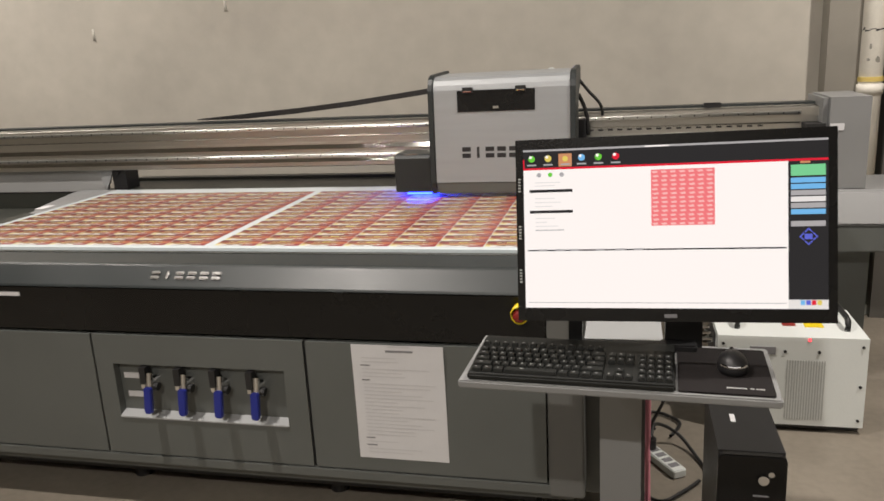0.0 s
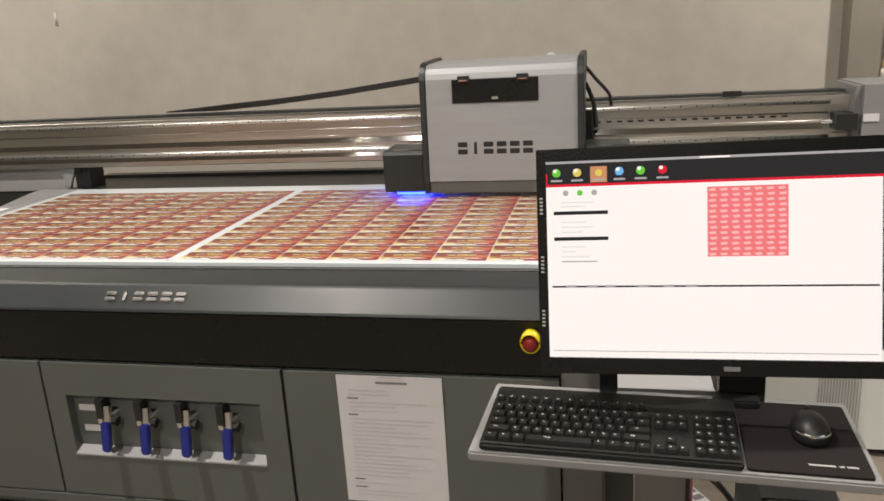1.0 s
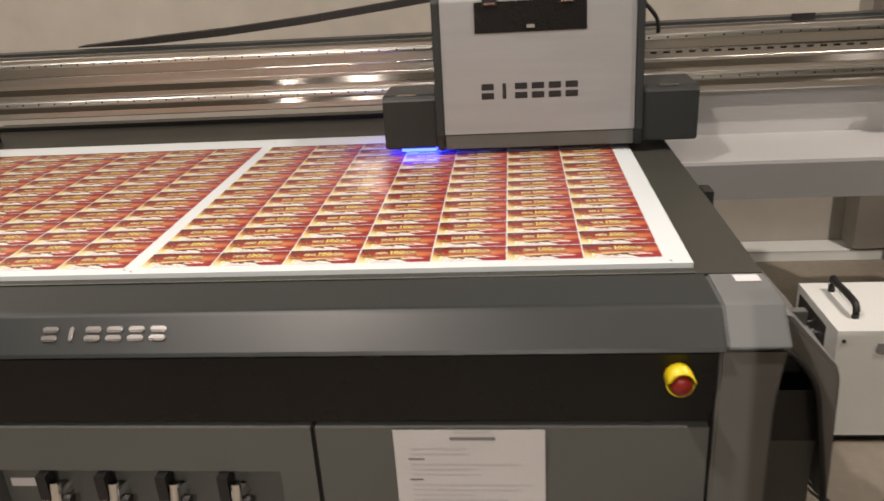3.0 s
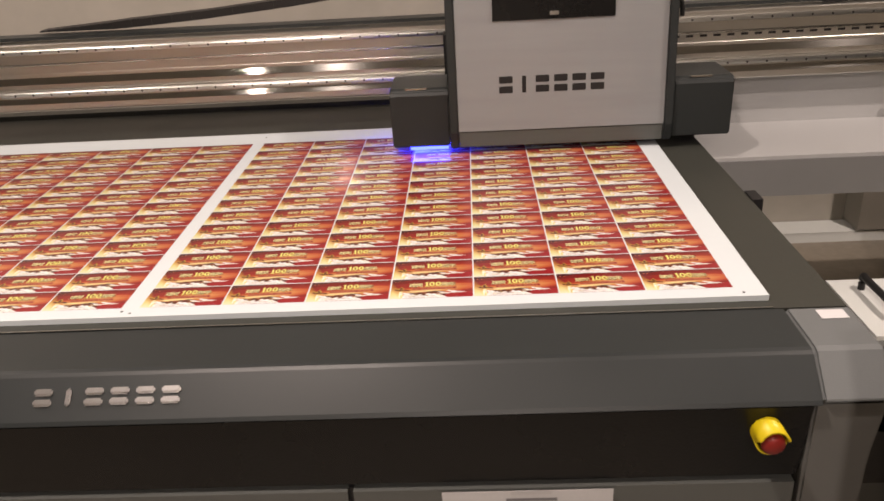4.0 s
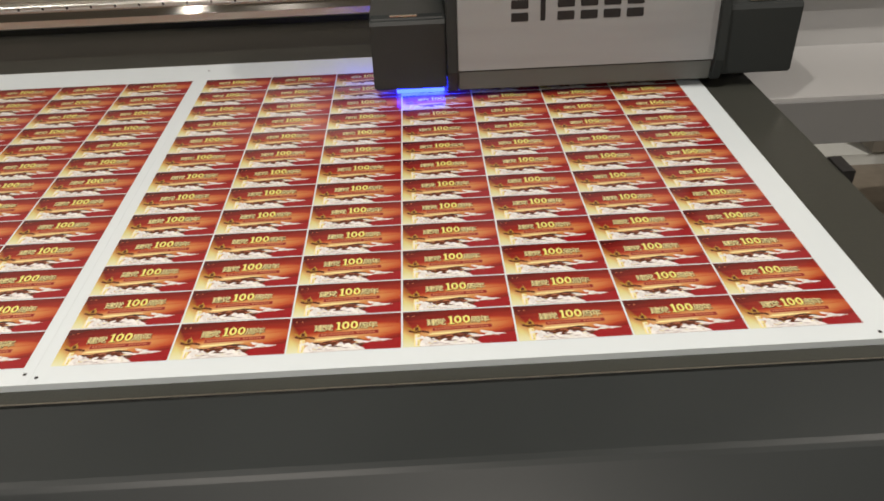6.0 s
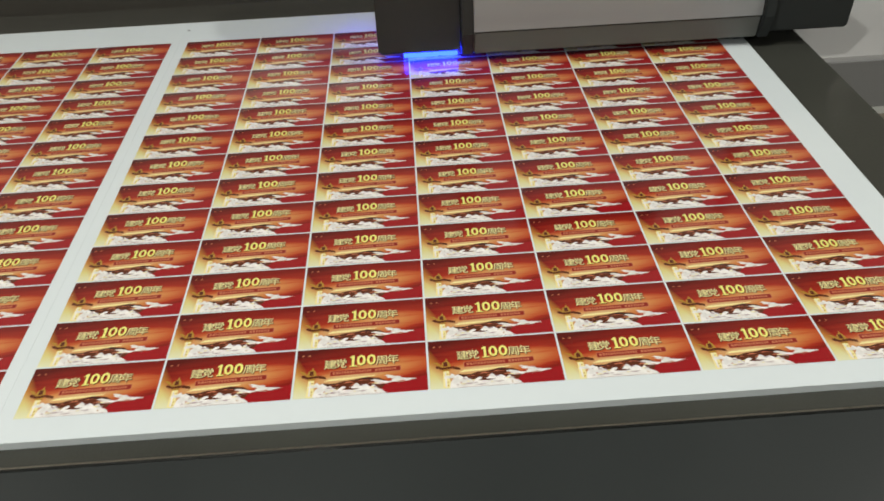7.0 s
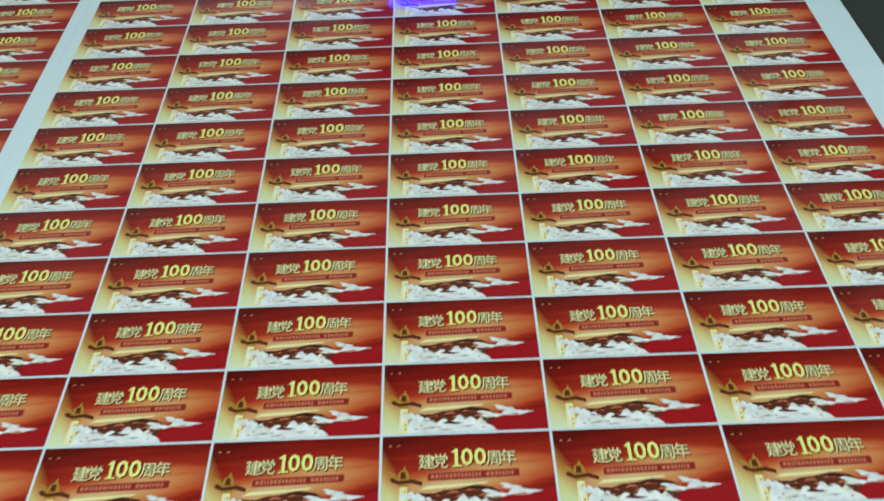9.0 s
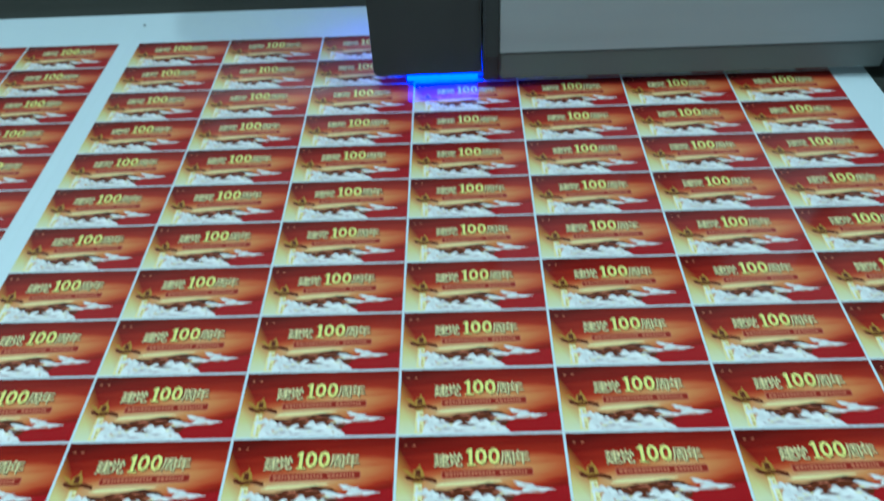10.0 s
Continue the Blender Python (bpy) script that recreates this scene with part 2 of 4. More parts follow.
wordmark(cover, -0.107, 0.155, 0.030, (-0.226, 0.857), -(math.pi / 2 - SLOPE), EMBLEM, 0.006)

# emergency stop
EX, EZ = 1.108, 0.770
estop = part("emergency_stop", rod((EX, -0.240, EZ), (EX, -0.282, EZ), 0.0165, 24), BLACK, printer, "red mushroom stop button with yellow guard")
bm = bmesh.new()
bmesh.ops.create_uvsphere(bm, u_segments=20, v_segments=10, radius=0.0195)
bmesh.ops.scale(bm, vec=(1, 0.6, 1), verts=bm.verts)
bmesh.ops.translate(bm, vec=(EX, -0.283, EZ - 0.001), verts=bm.verts)
part("button", bm, RED, estop, smooth=True)


def guard():
    """A yellow collar with a deep hood over its upper half."""
    bm = bmesh.new()
    n = 40
    rows = []
    for i in range(n):
        a = 2 * math.pi * i / n
        hood = min(1.0, max(0.0, 0.2 + 2.4 * math.sin(a)))
        reach = 0.032 + 0.017 * hood
        rows.append([bm.verts.new((EX + r * math.cos(a), y, EZ + r * math.sin(a) * 1.15)) for r, y in ((0.0245, -0.243), (0.0258, -0.243 - reach), (0.0222, -0.243 - reach), (0.0205, -0.243))])
    for i in range(n):
        a, b = rows[i], rows[(i + 1) % n]
        for k in range(3):
            bm.faces.new((a[k], b[k], b[k + 1], a[k + 1]))
    bmesh.ops.recalc_face_normals(bm, faces=bm.faces)
    return bm


part("guard", guard(), YELLOW, estop, "yellow plastic guard", smooth=True)

# cabinet doors, the middle one with a recess for the ink valves
DY = -0.238
Z0, Z1 = 0.212, 0.650
RX0, RX1, RZ0, RZ1 = -0.292, 0.334, 0.354, 0.545
part("cabinet_door", box(-1.174, -0.366, DY, DY + 0.03, Z0, Z1), GREY, printer, bevel=0.003)
part("cabinet_door", box(0.418, 1.174, DY, DY + 0.03, Z0, Z1), GREY, printer, bevel=0.003)
bm = bmesh.new()
for b in ((-0.358, RX0, Z0, Z1), (RX1, 0.408, Z0, Z1), (RX0, RX1, Z0, RZ0), (RX0, RX1, RZ1, Z1)):
    box(b[0], b[1], DY, DY + 0.03, b[2], b[3], bm)
bmesh.ops.remove_doubles(bm, verts=bm.verts, dist=0.0001)
valve_door = part("cabinet_door", bm, GREY, printer, "grey door with a recess for four valves")
part("door_gap", box(-0.366, -0.358, DY + 0.012, DY + 0.03, Z0, Z1), BLACK, printer)
part("door_gap", box(0.408, 0.418, DY + 0.012, DY + 0.03, Z0, Z1), BLACK, printer)
part("recess_back", box(RX0 - 0.005, RX1 + 0.005, DY + 0.0305, DY + 0.036, RZ0 - 0.005, RZ1 + 0.005), GREY, valve_door)
part("recess_ledge", prism([(DY - 0.004, RZ0 - 0.001), (DY + 0.03, RZ0 + 0.012), (DY + 0.03, RZ0 - 0.006), (DY - 0.004, RZ0 - 0.006)], RX0, RX1), PALE, valve_door, "pale ledge")
for x, z in ((-0.245, 0.492), (-0.238, 0.424)):
    part("valve_label", box(x - 0.032, x + 0.032, DY + 0.028, DY + 0.0303, z - 0.010, z + 0.010), PAPER, valve_door, "white printed label")


def valve(x):
    z = 0.482
    y = DY - 0.012
    v = part("ink_valve", rod((x, DY + 0.03, z), (x, y, z), 0.012, 14), CHROME, printer, "chrome ball valve with blue vinyl lever")
    part("valve_body", rod((x, y + 0.004, z + 0.040), (x, y - 0.010, z - 0.034), 0.0115, 14), CHROME, v)
    part("stop_block", box(x - 0.036, x - 0.014, y - 0.004, y + 0.03, z + 0.000, z + 0.058), BLACK, v, bevel=0.003)
    part("stop_tip", box(x - 0.032, x - 0.018, y - 0.006, y + 0.02, z - 0.016, z - 0.001), CHROME, v, bevel=0.002)
    part("side_nut", rod((x + 0.010, y + 0.008, z - 0.010), (x + 0.024, y + 0.008, z - 0.012), 0.015, 10), BLACK, v)
    bm = round_box(x - 0.0145, x + 0.0145, y - 0.024, y - 0.008, z - 0.098, z - 0.006, 0.010, axis="y")
    bmesh.ops.rotate(bm, cent=(x, y, z), matrix=Matrix.Rotation(radians(-8), 3, "X"), verts=bm.verts)
    part("lever", bm, BLUE, v, "blue vinyl lever", bevel=0.003)


for x in (-0.150, -0.022, 0.109, 0.240):
    valve(x)
part("base_rail", box(-1.19, 1.19, DY - 0.004, DY + 0.04, 0.178, 0.206), GREY, printer, bevel=0.004)
part("plinth", box(-1.12, 1.12, -0.10, 1.3, 0.06, 0.17), BLACK, printer)
for x in (-1.1, -0.4, 0.4, 1.1):
    for y in (-0.02, 1.2):
        part("foot", rod((x, y, 0), (x, y, 0.07), 0.035), BLACK, printer)

# beam with rails, screws and slots
BEAM = [(1.20, 0.999), (1.204, 0.995), (1.40, 0.995), (1.40, 1.206), (1.205, 1.208), (1.20, 1.205), (1.20, 1.172), (1.212, 1.172), (1.212, 1.112), (1.2112, 1.111), (1.2112, 1.063), (1.20, 1.063)]
beam = part("beam", prism(BEAM, -2.28, 2.20), ALU, printer, "polished aluminium cross beam")
for z in (1.185, 1.050):
    part("guide_rail", rod((-2.2, 1.194, z), (2.12, 1.194, z), 0.0085, 20), RAIL, beam, "polished round steel guide rail", smooth=True)
    bm = bmesh.new()
    for i in range(72):
        rod((-2.15 + 0.06 * i, 1.1875, z), (-2.15 + 0.06 * i, 1.1842, z), 0.0032, 8, bm=bm)
    tagged(part("screw_strip", bm, BLACK, beam, "row of dark screw heads"), kind="stuff")
for z, half, back in ((1.028, 0.009, 1.1998), (1.0905, 0.0105, 1.2110)):
    # polished strips added leaning back so the lamps glint on beam and board
    part("beam_rib", prism([(back, z - half), (back - 0.85 * half, z - half), (back, z + half)], -2.2, 2.12), BRUSHED, beam, "leaning polished strip added for lamp glints")
part("beam_rib", rod((-2.2, 1.2105, 1.142), (2.12, 1.2105, 1.142), 0.0035, 12), STEEL, beam, "thin polished rib", smooth=True)
bm = bmesh.new()
for i in range(27):
    x = 0.86 + 0.042 * i
    box(x, x + 0.022, 1.2108, 1.2125, 1.1285, 1.1355, bm)
tagged(part("slotted_strip", bm, BLACK, beam, "row of dark slots"), kind="stuff")
part("beam_cap_strip", box(-2.26, 2.18, 1.232, 1.30, 1.215, 1.226), DARK, beam)
part("beam_tag", box(1.73, 1.80, 1.21, 1.225, 1.214, 1.236), BLACK, beam, "black tag", bevel=0.003)
bumper = part("bumper", box(2.125, 2.198, 1.10, 1.20, 1.085, 1.145), RUBBER, printer, "black rubber end stop", bevel=0.008)
part("bolt", rod((2.08, 1.14, 1.115), (2.13, 1.14, 1.115), 0.007, 10), CHROME, bumper)
for s in (-1, 1):
    end = part("gantry_end", box(*sorted((s * 2.212, s * 2.365)), 1.10, 1.44, 0.875, 1.25), CAPS, printer, "light grey gantry end cover", bevel=0.014)
    part("end_plate", box(*sorted((s * 2.190, s * 2.211)), 1.13, 1.43, 0.90, 1.245), MID, end, bevel=0.004)
    part("gantry_foot", prism([(1.00, 0.735), (1.08, 0.872), (1.46, 0.872), (1.46, 0.735)], *sorted((s * 2.20, s * 2.62))), CAPS, printer, "light grey sloping gantry foot", bevel=0.012)
    part("foot_skirt", prism([(s * 2.20, 0.733), (s * 2.61, 0.733), (s * 2.56, 0.66), (s * 2.46, 0.625), (s * 2.20, 0.62)], 1.012, 1.45, axis="y"), GREY, printer, "rounded dark grey skirt under the foot", bevel=0.006)
    part("gantry_leg", box(*sorted((s * 2.26, s * 2.42)), 1.16, 1.36, 0.0, 0.619), GREY, printer, bevel=0.006)
    part("rear_panel", box(*sorted((s * 1.312, s * 2.188)), 1.25, 1.27, 0.8352 if s > 0 else 0.878, 0.9945), SILL, printer, "pale grey panel behind the side tray")
    bracket = part("beam_bracket", box(*sorted((s * 1.17, s * 1.25)), 1.22, 1.33, 0.889, 0.9945), BLACK, printer, "dark bracket under the beam", bevel=0.004)
    part("gusset", prism([(s * 1.252, 0.99), (s * 1.325, 0.99), (s * 1.325, 0.92), (s * 1.30, 0.89)], 1.23, 1.245, axis="y"), PALE, bracket)
    part("bracket_bolt", rod((s * 1.22, 1.21, 0.978), (s * 1.22, 1.235, 0.978), 0.012, 8), BLACK, bracket)
part("end_label", box(2.214, 2.268, 1.0965, 1.0998, 1.116, 1.144), PAPER, printer, "white label with an arrow")
part("side_clip", box(1.30, 1.325, 0.44, 0.50, 0.845, 0.892), BLACK, printer, "small black clip", bevel=0.003)
# the tray beside the bed is pale, its front face set darker by a thin grey strip; on the far side a pale wing
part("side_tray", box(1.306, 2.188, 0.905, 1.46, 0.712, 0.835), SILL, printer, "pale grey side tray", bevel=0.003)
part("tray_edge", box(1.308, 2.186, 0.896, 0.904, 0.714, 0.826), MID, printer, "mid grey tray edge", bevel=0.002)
part("side_wing", prism([(-1.192, 0.60), (-1.262, 0.60), (-1.345, 0.80), (-1.435, 1.12), (-1.435, 1.20), (-1.192, 1.20)], 0.8885, 0.8915, axis="z"), CAPS, printer, "grey wing beside the bed")
# dark box and back panel stand in for the shaded floor beyond the bed
part("shaded_floor_box", box(-2.19, -1.31, 0.55, 1.249, 0.66, 0.79), BED, printer, "dark box standing in for shaded floor under the beam")
part("shade_back", box(-2.19, -1.31, 1.238, 1.249, 0.79, 0.872), BED, printer)
part("panel_gap_line", box(-2.19, -1.44, 1.236, 1.249, 0.872, 0.8775), BLACK, printer)
part("side_label", box(-1.318, -1.268, 0.70, 0.785, 0.8918, 0.8925), PAPER, printer, "white label on the side wing")

# print carriage
CX = 0.42
XA, XB = CX + 0.19, CX + 0.76
FRONT = [(0.846, 0.966), (0.8665, 1.352), (0.872, 1.372), (0.884, 1.392), (0.904, 1.404), (0.93, 1.408), (1.18, 1.412), (1.18, 1.36), (1.05, 1.32), (1.02, 1.28), (1.02, 0.966)]
carriage = part("carriage_cover", prism(FRONT, XA, XB), PLATE, printer, "silver print carriage cover with a dark window")
part("skirt", prism([(0.852, 0.918), (0.848, 0.9655), (1.0, 0.9655), (1.0, 0.918)], XA, XB), GREY, carriage, "grey lower strip", bevel=0.003)
SIDE = [(0.850, 0.917), (0.838, 0.965), (0.858, 1.352), (0.866, 1.378), (0.88, 1.40), (0.905, 1.414), (0.93, 1.418), (1.20, 1.424), (1.215, 1.40), (1.205, 1.35), (1.10, 1.315), (1.04, 1.27), (1.03, 1.2), (1.03, 0.917)]
for xa, xb in ((XA - 0.024, XA - 0.001), (XB + 0.001, XB + 0.024)):
    part("side_plate", prism(SIDE, xa, xb), DARK, carriage, "dark grey side plate", bevel=0.003)
part("head_mount", box(XA + 0.02, XB - 0.02, 1.022, 1.178, 0.95, 1.30), BLACK, carriage, bevel=0.006)
part("slider", box(XA - 0.04, XB + 0.05, 1.12, 1.183, 1.07, 1.19), BLACK, carriage, bevel=0.006)
window = part("window", prism([(0.8585, 1.262), (0.8635, 1.349), (0.868, 1.349), (0.863, 1.262)], CX + 0.292, CX + 0.618), BAND, carriage, "glossy black inspection window")
for x in (CX + 0.338, CX + 0.560):
    part("hinge", box(x - 0.022, x + 0.022, 0.856, 0.868, 1.338, 1.362), BLACK, window, bevel=0.003)
    part("hinge_pin", rod((x - 0.016, 0.855, 1.345), (x + 0.016, 0.855, 1.345), 0.004, 8), CHROME, window)
part("latch", box(CX + 0.444, CX + 0.468, 0.852, 0.860, 1.273, 1.283), CHROME, window, "small chrome latch", bevel=0.002)
wordmark(carriage, CX + 0.300, CX + 0.600, 0.046, (0.8535, 1.092), -0.053, BLACK, 0.002)


def curing_lamp(xa, xb):
    prof = [(0.862, 0.922), (0.860, 1.07), (0.866, 1.082), (0.88, 1.088), (1.04, 1.088), (1.09, 1.075), (1.12, 1.045), (1.125, 1.0), (1.08, 0.94), (1.06, 0.922)]
    lamp = part("curing_lamp", prism(prof, xa, xb), DARK, carriage, "dark grey curing lamp housing", bevel=0.004)
    part("top_seam", box(xa + 0.045, xb - 0.06, 0.868, 0.874, 1.086, 1.0895), STEEL, lamp)
    x = xa if xa < CX + 0.3 else xb
    part("vent", prism([(1.0, 0.95), (1.07, 0.985), (1.085, 1.02), (1.05, 1.01), (1.0, 0.975)], x - 0.0015, x + 0.0015), BLACK, lamp, "dark cooling vent")
    return lamp


lit = curing_lamp(CX, XA - 0.026)
curing_lamp(XB + 0.026, CX + 0.95)
UV = glow("curing_light", (0.010, 0.022, 1.0), 30)
part("light_bar", box(CX + 0.050, CX + 0.158, 0.864, 1.04, 0.9135, 0.9215), UV, lit, "lit blue curing light bar")
part("light_leak", box(CX - 0.0035, CX - 0.0018, 1.0, 1.055, 0.962, 0.985), UV, lit)
bm = tube([(XB + 0.02, 1.16, 1.36), (XB + 0.06, 1.17, 1.31), (XB + 0.11, 1.18, 1.25), (XB + 0.12, 1.19, 1.20)], 0.007)
part("cable", bm, RUBBER, carriage, smooth=True)
bm = tube([(XB + 0.02, 1.12, 1.30), (XB + 0.05, 1.14, 1.22), (XB + 0.06, 1.15, 1.12)], 0.009)
part("cable", bm, RUBBER, carriage, smooth=True)

# cable chain from the carriage down onto the beam
bm = bmesh.new()
pts = [(XA - 0.02, 1.345), (0.40, 1.322), (0.1, 1.288), (-0.2, 1.262), (-0.5, 1.244), (-0.74, 1.236)]
fine = []
for (x0, z0), (x1, z1) in zip(pts, pts[1:]):
    for k in range(9):
        fine.append((x0 + (x1 - x0) * k / 9, z0 + (z1 - z0) * k / 9))
fine.append(pts[-1])
for i, ((x0, z0), (x1, z1)) in enumerate(zip(fine, fine[1:])):
    t = 0.0125 if i < 34 else 0.0125 - (i - 34) * 0.001
    q = 0.0015 if i % 2 else 0.0
    v = [bm.verts.new(p) for p in ((x0, 1.27 + q, z0 - t), (x1, 1.27 + q, z1 - t), (x1, 1.27 + q, z1 + t), (x0, 1.27 + q, z0 + t), (x0, 1.33 - q, z0 - t), (x1, 1.33 - q, z1 - t), (x1, 1.33 - q, z1 + t), (x0, 1.33 - q, z0 + t))]
    for f in ((0, 1, 2, 3), (4, 7, 6, 5), (3, 2, 6, 7), (0, 4, 5, 1), (0, 3, 7, 4), (1, 5, 6, 2)):
        bm.faces.new([v[j] for j in f])
part("cable_chain", bm, RUBBER, printer, "black plastic cable chain")

# fittings at the side of the printer
arm = part("swing_arm", prism([(1.304, 0.845), (1.335, 0.835), (1.428, 0.728), (1.436, 0.70), (1.446, 0.40), (1.440, 0.40), (1.430, 0.695), (1.423, 0.722), (1.33, 0.828), (1.304, 0.838)], -0.15, 0.16, axis="y"), MID, printer, "bent grey side cover", bevel=0.001)
FLANGE = [(1.306, 0.836), (1.331, 0.826), (1.424, 0.721), (1.431, 0.695), (1.441, 0.40), (1.436, 0.40), (1.424, 0.50), (1.408, 0.60), (1.396, 0.67), (1.376, 0.715), (1.345, 0.752), (1.306, 0.780)]
part("arm_panel", prism(FLANGE, -0.152, -0.146, axis="y"), MID, arm, "curved grey flange")
part("arm_edge", tube([(1.306, -0.156, 0.780), (1.345, -0.156, 0.752), (1.376, -0.156, 0.715), (1.396, -0.156, 0.67), (1.408, -0.156, 0.60), (1.424, -0.156, 0.50), (1.436, -0.156, 0.40), (1.436, -0.14, 0.25)], 0.0055, 8), RUBBER, arm, "dark edge trim", smooth=True)
part("junction_box", box(1.286, 1.418, -0.125, 0.10, 0.54, 0.66), BLACK, printer, "black junction box", bevel=0.006)
part("upper_panel", box(1.286, 1.395, -0.06, -0.04, 0.662, 0.80), GREY, printer)
part("lower_panel", box(1.286, 1.418, -0.12, 0.12, 0.12, 0.537), GREY, printer, bevel=0.004)

# ---- notice on the door ----
notice = thing("paper_notice", "white printed notice sheet stuck on the grey cabinet door", "notice", (0.722, DY - 0.003, 0.46))
CURL = ((0.258, 0.0012), (0.40, 0.0015), (0.55, 0.003), (0.649, 0.006))


def curl(z):
    """How far the paper stands off the door at height z."""
    for (za, da), (zb, db) in zip(CURL, CURL[1:]):
        if z <= zb:
            return DY - da - (db - da) * (z - za) / (zb - za)
    return DY - CURL[-1][1]


part("sheet", prism([(DY - d, z) for z, d in CURL] + [(DY - d + 0.0008, z) for z, d in reversed(CURL)], 0.573, 0.868), PAPER, notice)
rng = random.Random(4)


def bar(x0, x1, z, hgt, owner, material=INK):
    bm = bmesh.new()
    bm.faces.new([bm.verts.new((x, curl(v) - 0.0006, v)) for x, v in ((x0, z - hgt / 2), (x1, z - hgt / 2), (x1, z + hgt / 2), (x0, z + hgt / 2))])
    part("text_line", bm, material, owner)


FAINT = mat("pale_ink", (0.53, 0.53, 0.54), 0.7)
bar(0.692, 0.762, 0.645, 0.008, notice, FAINT)
bar(0.684, 0.772, 0.629, 0.007, notice)
z = 0.605
while z > 0.28:
    head = rng.random() < 0.2
    if head:
        bar(0.600, 0.600 + rng.uniform(0.025, 0.04), z, 0.004, notice)
    else:
        bar(0.604, rng.uniform(0.70, 0.85), z, 0.0028, notice, FAINT)
    z -= 0.0125

# ---- control stand ----
TZ = 0.893
stand = thing("control_stand", "grey steel control stand with a flat keyboard tray", "stand", (1.4, -0.7, 0))
part("post", box(1.35, 1.442, -0.74, -0.66, 0.02, 0.872), MID, stand, bevel=0.004)
part("post_edge", box(1.4425, 1.450, -0.735, -0.665, 0.05, 0.86), BLACK, stand)
part("base_plate", box(1.28, 1.52, -0.86, -0.54, 0, 0.02), GREY, stand, bevel=0.003)
TURN = Matrix.Translation((1.39, -0.905, 0)) @ Matrix.Rotation(radians(-2.6), 4, "Z") @ Matrix.Translation((-1.39, 0.94, 0))
bm = box(1.092, 1.682, -1.062, -0.812, TZ - 0.016, TZ)
bmesh.ops.transform(bm, matrix=TURN, verts=bm.verts)
part("tray", bm, TRAY, stand, "pale grey tray", bevel=0.003)
part("rear_shelf", box(1.318, 1.484, -0.765, -0.58, TZ - 0.014, TZ), PALE, stand, "pale grey rear shelf", bevel=0.002)
# narrow black upright set left of the neck proper
part("neck", box(1.287, 1.316, -0.80, -0.772, 0.86, 1.05), BLACK, stand, bevel=0.003)
part("neck", box(1.486, 1.56, -0.80, -0.772, 0.86, 1.05), BLACK, stand, "dark monitor neck", bevel=0.003)
part("mount", box(1.287, 1.56, -0.80, -0.775, 1.05, 1.16), BLACK, stand, bevel=0.003)

# ---- monitor ----
SW, SH = 0.565, 0.318
monitor = thing("monitor", "black widescreen monitor showing a red card layout program", "monitor", (1.4878, -0.855, 1.1639))
monitor.rotation_euler = (radians(-11.8), radians(-1.16), radians(-0.3))


def mpart(name, bm, material, parent, label="", bevel=0.0):
    return part(name, bm, material, parent, label, local=True, bevel=bevel)


BZ = 0.015
bm = bmesh.new()
for b in ((-SW / 2 - BZ, -SW / 2, -SH / 2 - 0.026, SH / 2 + 0.02), (SW / 2, SW / 2 + BZ, -SH / 2 - 0.026, SH / 2 + 0.02), (-SW / 2, SW / 2, SH / 2, SH / 2 + 0.02), (-SW / 2, SW / 2, -SH / 2 - 0.026, -SH / 2)):
    box(b[0], b[1], -0.006, 0.012, b[2], b[3], bm)
bmesh.ops.remove_doubles(bm, verts=bm.verts, dist=0.0001)
mpart("bezel", bm, BAND, monitor, "glossy black bezel")
mpart("back_shell", prism([(-SW / 2 - BZ, -SH / 2 - 0.026), (SW / 2 + BZ, -SH / 2 - 0.026), (SW / 2 + BZ, SH / 2 + 0.02), (-SW / 2 - BZ, SH / 2 + 0.02)], 0.0125, 0.03, axis="y"), BLACK, monitor, bevel=0.006)
mpart("bezel_badge", box(-0.012, 0.012, -0.0072, -0.0062, -SH / 2 - 0.018, -SH / 2 - 0.011), INK, monitor)
for z in (0.075, -0.02, -0.108):
    for k in range(5):
        mpart("port_mark", box(-SW / 2 - 0.0105, -SW / 2 - 0.0055, -0.0072, -0.0062, z + 0.006 * k, z + 0.006 * k + 0.003), LEGEND, monitor)

EM = 0.92
G_WHITE = glow("screen_white", (1.0, 0.93, 0.85), EM)
G_DARK = glow("screen_dark", (0.030, 0.028, 0.027), EM)
G_RED = glow("screen_red", (0.75, 0.02, 0.04), EM)
G_GREY = glow("screen_grey", (0.42, 0.40, 0.38), EM)
G_PALE = glow("screen_pale_text", (0.80, 0.76, 0.70), EM)
G_GREEN = glow("screen_green", (0.20, 0.62, 0.28), EM)
G_BLUE = glow("screen_blue", (0.18, 0.48, 0.78), EM)
G_NAVY = glow("screen_violet", (0.12, 0.14, 0.62), EM)
G_LIME = glow("screen_lime", (0.15, 0.60, 0.05), EM)
G_GOLD = glow("screen_gold", (0.75, 0.60, 0.12), EM)
G_ORANGE = glow("screen_orange", (0.62, 0.28, 0.13), EM)
G_PINK = glow("screen_card", (0.90, 0.20, 0.20), EM)
G_ROSE = glow("screen_card_light", (0.95, 0.50, 0.46), EM)
screen = mpart("screen", box(-SW / 2, SW / 2, -0.001, 0.012, -SH / 2, SH / 2), G_WHITE, monitor, "lit screen")


def ui(name, u0, u1, v0, v1, material, lift=1):
    """A flat patch on the screen: u from the left, v from the top, both 0 to 1."""
    y = -0.001 - 0.0004 * lift
    bm = bmesh.new()
    vs = [bm.verts.new((-SW / 2 + u * SW, y, SH / 2 - v * SH)) for u, v in ((u0, v0), (u0, v1), (u1, v1), (u1, v0))]
    bm.faces.new(vs)
    mpart(name, bm, material, screen)


